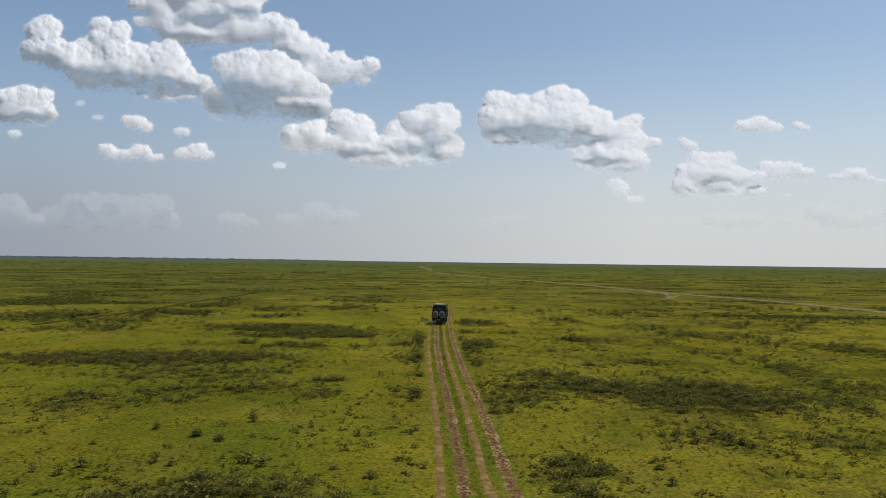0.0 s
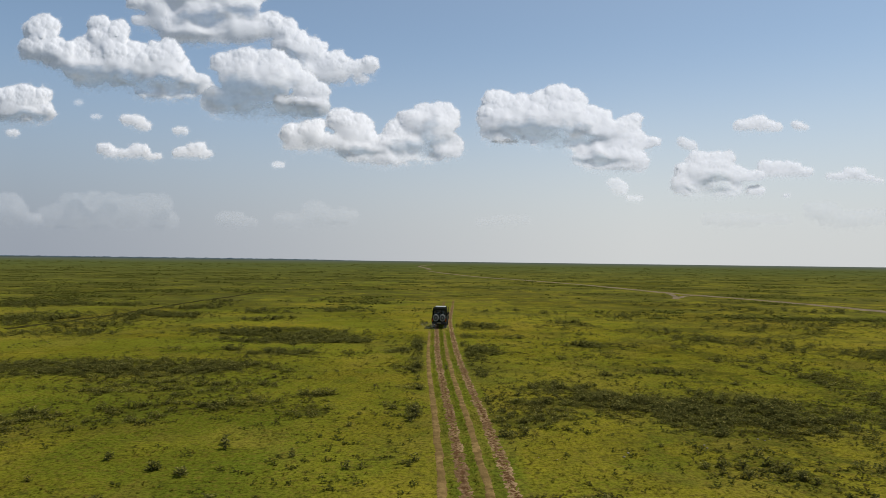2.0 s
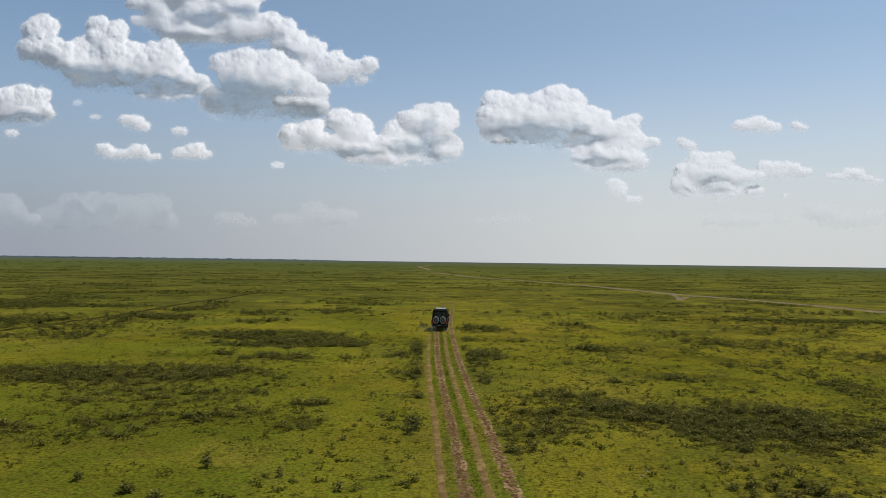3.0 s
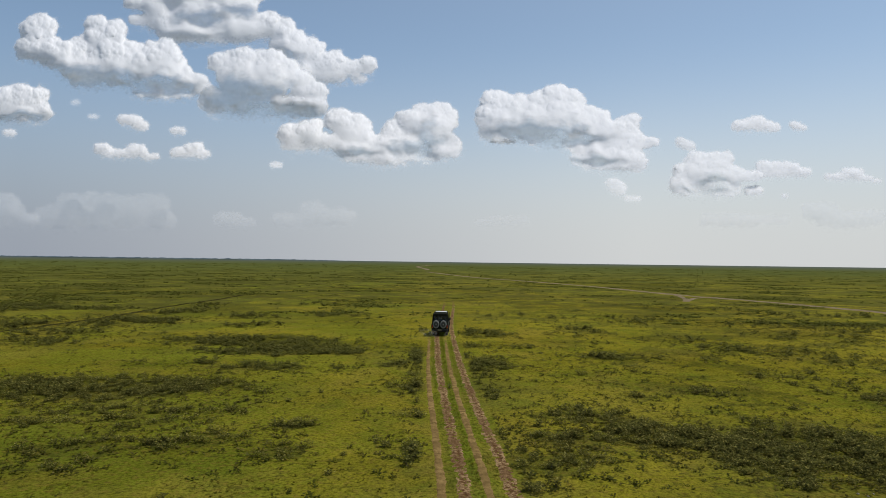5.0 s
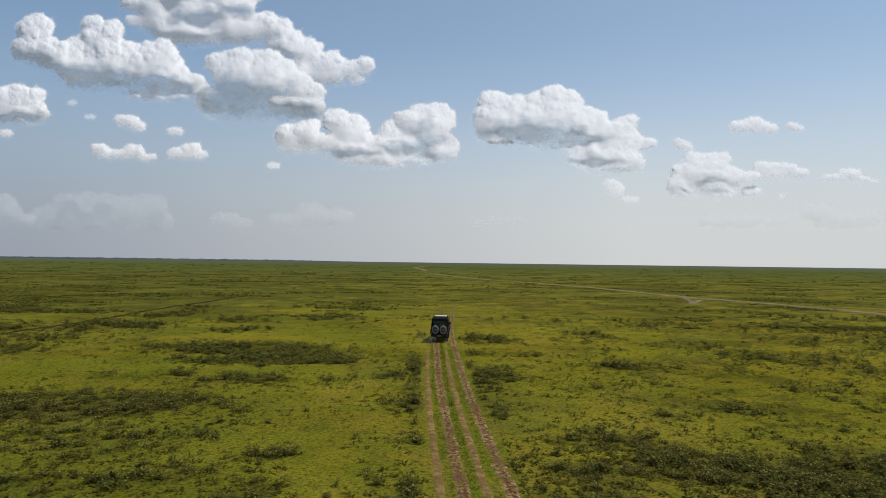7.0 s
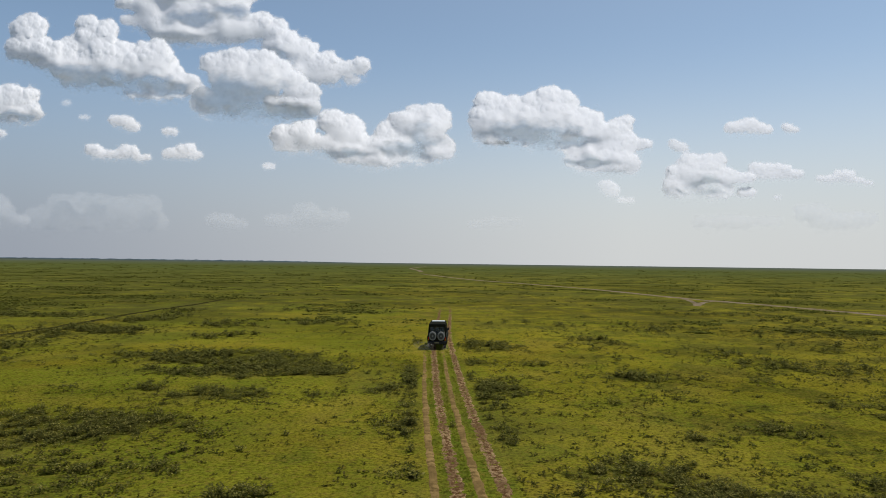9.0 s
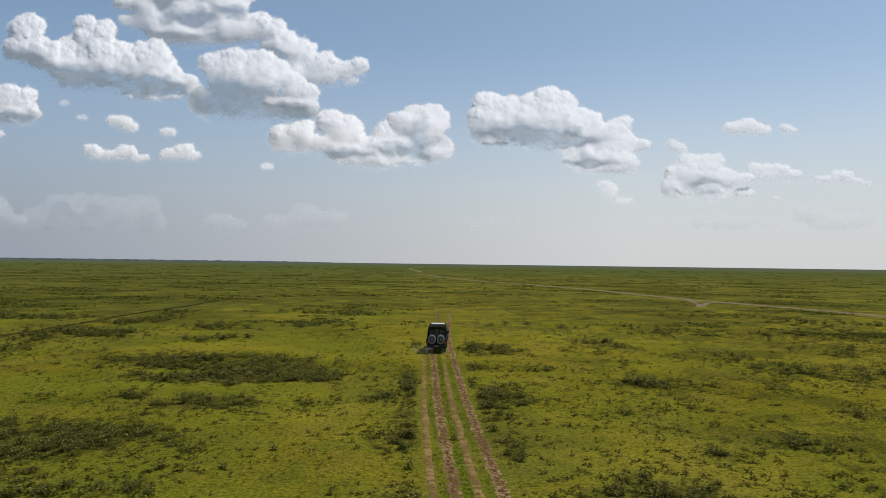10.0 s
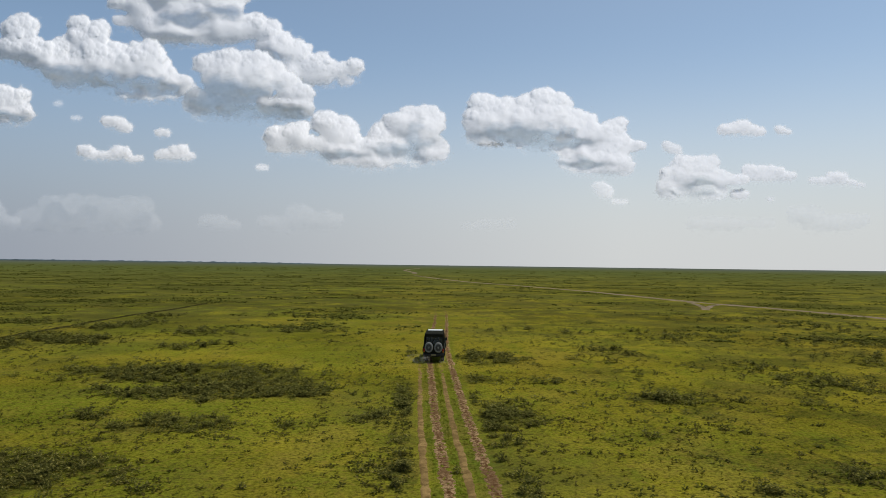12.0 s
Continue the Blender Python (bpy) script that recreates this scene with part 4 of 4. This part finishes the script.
def stone(x, y, size, seed):
    r = random.Random(seed)
    bm = bmesh.new()
    bmesh.ops.create_icosphere(bm, subdivisions=2, radius=0.62 * size)
    for v in bm.verts:
        v.co *= 0.8 + 0.35 * noise.noise(v.co / size * 1.3 + Vector((seed, 0, 0)))
        v.co.z *= 0.6
    me = bpy.data.meshes.new("stone")
    bm.to_mesh(me)
    bm.free()
    me.materials.append(STONE)
    ob = new("stone", me)
    ob.location = (x, y, float(land(np.array([x]), np.array([y]))[0]) + 0.2 * size)
    tagged(ob, "small pale weathered stone lying in the grass", "stone", "pale stones in the grass")


for k, (x, y, size) in enumerate([(7.91, 31.12, 0.1), (4.29, 30.42, 0.05), (4.93, 30.13, 0.05), (15.25, 26.7, 0.07), (15.41, 26.55, 0.08), (15.71, 26.79, 0.06), (14.15, 33.37, 0.09), (14.33, 33.13, 0.08), (14.66, 33.39, 0.07), (7.62, 30.67, 0.1), (15.55, 50.81, 0.07), (11.36, 32.21, 0.09), (11.3, 31.78, 0.08)]):
    stone(x, y, size, k)


# ------------------------------------------------------------------ far woodland on the horizon
def woodland(x0, x1, y0, height, seed):
    k = np.linspace(0, 1, 900)
    x = x0 + (x1 - x0) * k
    top = height * (0.75 + 0.35 * fbm(k * 60, k * 0 + seed, 5, seed, 0.65)) * smooth(0, 0.03, k) * smooth(1.0, 0.75, k)
    v, n = [], len(k)
    for dy, frac in ((-30, 0.0), (-12, 0.8), (0, 1.0), (14, 0.75), (30, 0.0)):
        v.append(np.stack([x, y0 + dy + 0 * x, top * frac - 0.2], 1))
    me = mesh_of("far_woodland", np.concatenate(v), grid_quads(5, n), WOOD_HAZED)
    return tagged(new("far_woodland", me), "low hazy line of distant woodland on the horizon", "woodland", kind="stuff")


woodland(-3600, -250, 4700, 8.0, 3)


# ------------------------------------------------------------------ clouds
HUB = Vector((-0.2, 13.4, 7.47))
cloud_count = 0
LEAN = 1.2


def blurred(field, reach):
    """Three box blurs of that many cells along both ways."""
    k = max(int(reach), 1)
    for axis in (0, 1) * 3:
        pad = [(0, 0), (0, 0)]
        pad[axis] = (k + 1, k)
        c = np.cumsum(np.pad(field, pad, mode="edge"), axis=axis)
        size = field.shape[axis]
        hi = np.take(c, np.arange(2 * k + 1, 2 * k + 1 + size), axis=axis)
        lo = np.take(c, np.arange(size), axis=axis)
        field = (hi - lo) / (2 * k + 1)
    return field


def billows(puffs, seed):
    """Round heads of cloud growing smaller heads on their upper and near sides: rows of x, y, depth, radius."""
    r = np.random.default_rng(seed)
    level = []
    for cx, cy, rx, ry in puffs:
        n = max(int(round(max(rx / ry, ry / rx) * 1.6)), 1)
        along = np.linspace(-1, 1, n) * (1 - 1.0 / max(n, 1.01)) if n > 1 else np.zeros(1)
        small = min(rx, ry)
        for u in along:
            dx, dy = (u * (rx - small), 0) if rx > ry else (0, u * (ry - small))
            level.append((cx + dx, cy + dy, r.uniform(-0.3, 0.3) * small, small * 0.90))
    level = np.array(level)
    out = [level]
    for count, ratio in ((17, 0.42), (9, 0.44)):
        level = level[level[:, 3] > 0.2]
        if not len(level):
            break
        p = np.repeat(level, count, axis=0)
        a = r.uniform(0, 2 * np.pi, len(p))
        up = r.uniform(-0.55, 1.0, len(p))
        near = r.uniform(-0.15, 1.0, len(p))
        way = np.stack([np.cos(a), 0.35 * np.sin(a) + up, near], 1)
        way /= np.linalg.norm(way, axis=1)[:, None]
        size = p[:, 3] * ratio * r.uniform(0.65, 1.3, len(p))
        step = (p[:, 3] * 0.98 - size * 0.30)[:, None]
        level = np.column_stack([p[:, :3] + way * step, size])
        out.append(level)
    return np.concatenate(out)


def cloud(density, puffs, hollows=(), lean=0.12, far=4400.0):
    """One cumulus from round puffs: bearing, height and half sizes, in hundredths of its distance. hollows: shaded undersides."""
    global cloud_count
    cloud_count += 1
    seed = 100 + 13 * cloud_count
    p = np.array(puffs)
    x0, x1 = (p[:, 0] - p[:, 2]).min() - 1.8, (p[:, 0] + p[:, 2]).max() + 1.8
    y0, y1 = (p[:, 1] - p[:, 3]).min() - 1.5, (p[:, 1] + p[:, 3]).max() + 1.8
    step = 0.11
    ax, ay = np.arange(x0, x1, step), np.arange(y0, y1, step)
    X, Y = np.meshgrid(ax, ay)
    size = float(np.clip(np.sqrt(p[:, 2] * p[:, 3]).mean() / 1.6, 0.35, 1.0))
    bulge, body = np.full(X.shape, -9.0), np.zeros(X.shape)
    for cx, cy, cz, rad in billows(puffs, seed):
        i0, i1 = np.searchsorted(ax, (cx - rad, cx + rad))
        j0, j1 = np.searchsorted(ay, (cy - rad, cy + rad))
        if i1 <= i0 or j1 <= j0:
            continue
        q = rad * rad - (ax[None, i0:i1] - cx) ** 2 - (ay[j0:j1, None] - cy) ** 2
        z = np.where(q > 0, cz + np.sqrt(np.maximum(q, 0)), -9.0)
        bulge[j0:j1, i0:i1] = np.maximum(bulge[j0:j1, i0:i1], z)
    mask = (bulge > -8).astype(float)
    bulge = np.maximum(bulge, -0.2)
    bulge = np.maximum(bulge, blurred(bulge, 3) - 0.10)     # no deep pits between the heads
    broad = blurred(bulge, 6)
    mild = blurred(bulge, 2)
    if density > 0.65:                    # heads boil on the sides that face up
        crest = blurred(smooth(0.40, -0.30, np.gradient(broad, axis=0) / step), 3)
        bulge = 0.95 * broad + crest * (0.50 * (bulge - mild) + 0.85 * (mild - broad))
    else:
        bulge = 0.85 * broad
    wide = blurred(mask, 10 * size)
    low = np.clip(np.gradient(wide, axis=0) / step * 2.2 * size, 0, 1)
    wisp = 0.5 + 0.5 * fbm(X * 1.2 / size, Y * 1.5 / size, 5, seed + 21, 0.66)
    crisp = smooth(0.12, 0.88, 0.5 * blurred(mask, 1) + 0.5 * blurred(mask, 3) + 0.36 * (wisp - 0.5))
    soft = smooth(0.15, 1.0, wide + 0.35 * (wisp - 0.5))
    thick = (crisp * (1 - 0.9 * low) + soft * 0.9 * low) * density
    margin = np.minimum(np.minimum(X - x0, X.max() - X), np.minimum(Y - y0, Y.max() - Y))
    thick = thick * smooth(0.0, 0.7, margin)
    slope = LEAN * (0.7 + 0.67 * lean if density > 0.65 else 1.3 if density > 0.25 else 0.6)
    tilt = slope * (y1 - Y)
    wx = X + 1.6 * size * fbm(X * 0.30 / size, Y * 0.30 / size, 2, seed, 0.4)
    wy = Y + 1.1 * size * fbm(X * 0.30 / size, Y * 0.30 / size, 2, seed + 50, 0.4)
    for cx, cy, rx, ry in hollows:
        q = np.hypot((wx - cx) / rx, (wy - cy) / ry)
        inner = smooth(1.45, 0.35, q + 0.45 * fbm(X * 0.4, Y * 0.6, 3, seed + 61, 0.5))
        thick = thick * (1 - 0.58 * inner)
        calm = 0.85 * smooth(1.8, 0.8, q)
        bulge = bulge * (1 - calm) + calm * blurred(bulge, 7)
        tilt = tilt + 1.0 * slope * ry * np.tanh((Y - cy) / ry) * smooth(1.9, 0.1, q)
    unit = far / 100
    def at(dist):
        return np.stack([HUB.x + X / 100 * dist, HUB.y + dist, HUB.z + Y / 100 * dist], -1)

    front, back = at(far - (bulge + tilt) * unit), at(far + (0.3 * np.maximum(bulge, 0) - tilt) * unit + 2)
    quads = grid_quads(*X.shape)
    solid = (thick.ravel()[quads] > 0.004).any(1)
    piece = islands(solid.reshape(X.shape[0] - 1, X.shape[1] - 1)).ravel()
    numbers, sizes = np.unique(piece[piece > 0], return_counts=True)
    for number in numbers[sizes > max(60, 0.02 * sizes.max())]:
        cloud_piece(density, quads[piece == number], front, back, thick)


def islands(solid):
    """Numbers the connected pieces of a grid of cells, from 1 on."""
    mark = np.where(solid, np.arange(1, solid.size + 1).reshape(solid.shape), 0)
    while True:
        best = mark.copy()
        for axis in (0, 1):
            for turn in (1, -1):
                run = np.moveaxis(best[::turn, ::turn], axis, 0)
                for k in range(1, len(run)):
                    np.copyto(run[k], np.maximum(run[k], run[k - 1]), where=run[k] > 0)
        if (best == mark).all():
            return mark
        mark = best


def cloud_piece(density, quads, front, back, thick):
    used, inverse = np.unique(quads, return_inverse=True)
    quads = inverse.reshape(-1, 4)
    n = len(used)
    v = np.concatenate([front.reshape(-1, 3)[used], back.reshape(-1, 3)[used]])
    t = thick.ravel()[used]
    me = mesh_of("cloud", v, np.concatenate([quads, quads[:, ::-1] + n]), VAPOUR if density > 0.65 else THIN_VAPOUR, [("thickness", np.concatenate([t, t]))], True)
    label = "bright white cumulus cloud with soft grey underside" if density > 0.7 else "small thin white cloud shred" if density > 0.25 else "faint hazy cloud bank low over the horizon"
    tagged(new("cloud", me), label, "cloud", "clouds in the sky")


cloud(1, [(-56.4, 32.7, 2.3, 2.2), (-57.6, 30.0, 2.3, 1.8), (-54.3, 29.5, 2.8, 2.1), (-51.9, 29.1, 2.4, 2.1), (-50.5, 30.4, 1.2, 1.5), (-48.3, 33.7, 1.8, 1.2), (-47.5, 31.3, 2.6, 2.3), (-45.9, 32.5, 2.0, 1.8), (-45.0, 28.8, 4.1, 2.5), (-50.2, 27.5, 4.1, 1.7), (-41.7, 27.6, 2.9, 2.5), (-43.0, 30.1, 2.0, 1.2), (-38.8, 28.9, 2.9, 2.5), (-38.0, 26.9, 3.7, 2.5), (-34.7, 25.3, 2.9, 1.7), (-39.2, 24.2, 4.1, 1.0), (-46.1, 25.9, 6.5, 1.2), (-32.2, 24.5, 1.1, 1.0)], [(-46.9, 25.9, 10.2, 1.7), (-38.8, 25.1, 6.1, 1.2)], far=3600)
cloud(1, [(-35.8, 39.8, 6.6, 3.3), (-28.4, 39.6, 5.8, 3.3), (-42.3, 37.2, 2.5, 1.0), (-38.2, 37.0, 4.1, 1.8), (-41.0, 34.5, 2.9, 0.8), (-35.7, 34.0, 4.9, 2.1), (-31.6, 35.7, 4.9, 3.2), (-27.5, 36.7, 3.3, 2.3), (-26.6, 33.8, 4.1, 1.7), (-31.5, 32.4, 6.6, 1.0), (-23.3, 34.3, 2.1, 1.8), (-21.3, 33.5, 1.6, 1.8), (-20.0, 31.4, 2.1, 2.5), (-21.6, 31.0, 1.6, 1.2), (-17.1, 30.6, 2.5, 1.8), (-14.2, 28.9, 2.5, 1.5), (-11.3, 28.2, 2.1, 1.0), (-8.8, 28.7, 1.2, 1.3), (-15.0, 26.9, 3.7, 1.0), (-10.0, 26.6, 1.2, 0.7), (-18.3, 27.7, 2.9, 1.7)], [(-33.2, 35.0, 3.6, 1.3), (-28.4, 36.3, 3.0, 1.3), (-20.0, 29.9, 1.6, 1.8)], far=4100)
cloud(1, [(-30.2, 28.7, 2.1, 1.2), (-26.6, 29.2, 3.3, 1.5), (-23.3, 28.8, 2.5, 1.8), (-20.8, 27.6, 2.1, 1.7), (-25.7, 26.3, 5.8, 2.9), (-27.3, 22.9, 6.6, 2.1), (-21.5, 22.2, 7.4, 1.5), (-18.7, 26.2, 2.2, 1.4), (-17.4, 24.4, 3.2, 1.5)], [(-27.3, 23.9, 8.6, 3.3), (-20.7, 21.8, 7.0, 1.3)], far=3100)
cloud(1, [(-20.7, 23.2, 2.3, 0.8), (-17.8, 23.1, 2.9, 1.2), (-15.7, 22.5, 1.5, 0.7)], far=2900)
cloud(1, [(-19.8, 18.2, 1.9, 1.5), (-17.3, 18.6, 1.8, 1.7), (-16.2, 19.7, 1.2, 0.9), (-15.0, 17.4, 1.5, 1.0), (-18.4, 16.4, 3.0, 0.5), (-12.8, 20.3, 1.8, 1.7), (-10.7, 19.1, 2.5, 2.1), (-9.0, 17.9, 1.7, 1.2), (-13.2, 17.4, 1.7, 1.0), (-9.8, 15.8, 3.7, 1.5), (-6.5, 16.3, 2.9, 1.7), (-4.9, 18.4, 1.7, 1.5), (-4.9, 19.6, 1.2, 1.0), (-2.5, 20.5, 2.5, 1.5), (-0.4, 21.8, 1.8, 1.2), (2.1, 22.2, 1.8, 1.3), (3.4, 21.0, 1.2, 1.7), (0.1, 18.9, 3.7, 2.3), (-1.6, 16.8, 4.2, 1.7), (3.4, 16.8, 1.5, 1.8), (-3.2, 15.2, 5.8, 0.5), (-5.7, 14.4, 2.9, 0.4)], [(0.1, 18.6, 2.8, 2.3), (-2.0, 16.4, 4.2, 1.5), (-10.7, 15.6, 3.1, 1.0)], lean=0.55)
cloud(1, [(10.0, 23.8, 2.3, 1.5), (9.2, 21.1, 2.1, 1.8), (11.7, 22.0, 2.9, 2.3), (10.0, 19.0, 2.5, 1.2), (14.2, 22.9, 2.1, 1.8), (16.7, 23.8, 1.7, 1.5), (19.2, 24.2, 2.5, 1.8), (21.3, 23.8, 1.8, 1.7), (18.4, 21.3, 5.0, 2.5), (23.4, 21.4, 2.1, 1.8), (15.1, 19.5, 5.9, 1.5), (20.1, 18.4, 5.9, 1.0), (25.5, 21.0, 2.1, 1.7), (26.4, 18.9, 2.9, 1.8), (24.3, 16.8, 3.4, 0.8), (29.3, 20.2, 1.7, 1.5), (30.6, 21.1, 1.2, 1.0), (30.2, 18.1, 2.5, 1.7), (33.1, 18.0, 1.7, 0.7), (27.2, 16.0, 4.2, 1.3), (30.2, 15.2, 2.9, 1.3), (26.8, 14.3, 3.8, 0.5), (22.6, 15.1, 1.3, 0.7)], [(16.7, 19.2, 7.5, 1.8), (22.6, 18.4, 4.6, 1.5), (25.2, 15.1, 3.8, 1.0)], lean=0.6)
cloud(0.9, [(11.3, 17.8, 2.1, 0.3)], far=4150, lean=1.2)
cloud(1, [(48.8, 20.8, 3.4, 0.8), (49.2, 21.3, 1.7, 0.8), (46.4, 20.4, 1.3, 0.5), (51.7, 20.5, 1.4, 0.6)], far=4700, lean=0.9)
cloud(0.9, [(55.1, 20.9, 1.0, 0.6), (56.0, 20.6, 1.0, 0.4)], far=4700, lean=0.9)
cloud(0.7, [(37.8, 18.1, 0.8, 0.7), (38.8, 17.6, 1.3, 0.7), (39.6, 17.0, 0.7, 0.3)], far=4700, lean=1.0)
cloud(0.8, [(40.3, 15.4, 2.1, 1.2), (43.7, 15.7, 2.5, 1.0), (39.1, 13.7, 2.5, 1.5), (42.0, 13.7, 3.8, 1.8), (39.5, 11.6, 3.8, 1.3), (45.4, 13.3, 2.5, 1.3), (44.6, 11.2, 2.5, 1.0), (47.9, 13.2, 2.5, 0.7)], [(42.9, 12.6, 2.9, 1.3), (42.0, 10.9, 4.2, 0.7)], lean=1.05)
cloud(0.85, [(50.5, 14.7, 1.7, 0.8), (53.5, 14.6, 2.6, 0.8), (56.0, 13.9, 1.7, 0.7), (51.3, 13.6, 3.4, 0.5), (48.8, 11.0, 1.7, 0.7), (53.5, 10.4, 0.7, 0.3)], lean=1.05)
cloud(0.8, [(61.1, 13.3, 1.9, 0.5), (63.7, 13.8, 2.1, 0.8), (65.4, 13.2, 1.7, 0.4), (67.5, 12.8, 0.9, 0.3)], lean=1.1)
cloud(1, [(-61.1, 22.7, 2.8, 1.8), (-58.7, 23.2, 2.0, 1.6), (-56.6, 23.1, 2.0, 1.2), (-57.4, 20.7, 3.6, 1.3), (-60.6, 20.7, 3.2, 1.3), (-58.8, 22.0, 3.0, 1.5), (-55.3, 20.4, 1.2, 0.8)], [(-59.0, 20.1, 4.5, 0.7)], far=4200)
cloud(0.9, [(-43.0, 19.8, 2.0, 0.7), (-43.7, 20.0, 1.3, 0.7), (-41.5, 19.0, 1.1, 0.7)], far=4500, lean=0.7)
cloud(0.9, [(-47.0, 15.6, 1.4, 0.8), (-44.5, 15.0, 2.7, 0.6), (-42.1, 15.5, 1.8, 0.9), (-40.0, 14.6, 1.5, 0.45)], far=4800, lean=0.7)
cloud(0.9, [(-34.4, 15.1, 3.2, 0.55), (-33.7, 15.9, 1.7, 0.85), (-35.8, 15.5, 1.0, 0.6)], far=4800, lean=0.7)
cloud(0.8, [(-60.3, 17.7, 1.2, 0.5)], far=4600, lean=0.8)
cloud(0.7, [(-36.2, 18.4, 1.3, 0.6)], far=4600, lean=0.8)
cloud(0.4, [(-48.3, 20.3, 1.0, 0.3)], lean=0.9)
cloud(0.6, [(-21.8, 13.7, 1.2, 0.4)], far=4850, lean=0.9)
cloud(0.3, [(-50.9, 22.3, 0.8, 0.4)], lean=0.9)
cloud(0.45, [(28.5, 11.0, 1.2, 1.0), (27.7, 11.8, 1.3, 0.7), (30.7, 9.6, 1.5, 0.4)], far=4760, lean=1.3)
cloud(0.10, [(-49.8, 6.5, 4.1, 2.5), (-53.0, 5.6, 4.0, 1.8), (-44.9, 7.0, 4.9, 2.1), (-40.0, 7.5, 3.3, 1.6), (-43.3, 5.3, 8.1, 1.3)], far=4850, lean=1.4)
cloud(0.11, [(-16.3, 7.0, 2.5, 1.3), (-13.8, 6.2, 4.1, 1.3), (-18.7, 5.7, 4.1, 1.0)], far=4850, lean=1.4)
cloud(0.12, [(45.4, 6.6, 5.1, 1.0), (52.2, 6.7, 2.5, 0.7)], far=4850, lean=1.4)
cloud(0.14, [(59.0, 8.1, 3.4, 1.3), (62.4, 6.9, 4.3, 1.2), (66.7, 7.4, 2.6, 1.0)], far=4850, lean=1.4)
cloud(0.13, [(-61.1, 6.7, 3.2, 2.0), (-58.6, 5.1, 3.2, 1.0)], far=4850, lean=1.4)
cloud(0.12, [(-28.6, 5.6, 2.5, 1.0), (-26.9, 5.2, 2.5, 0.7)], far=4850, lean=1.4)
cloud(0.1, [(12.3, 6.1, 3.3, 0.7), (9.4, 5.7, 2.5, 0.5)], far=4850, lean=1.4)
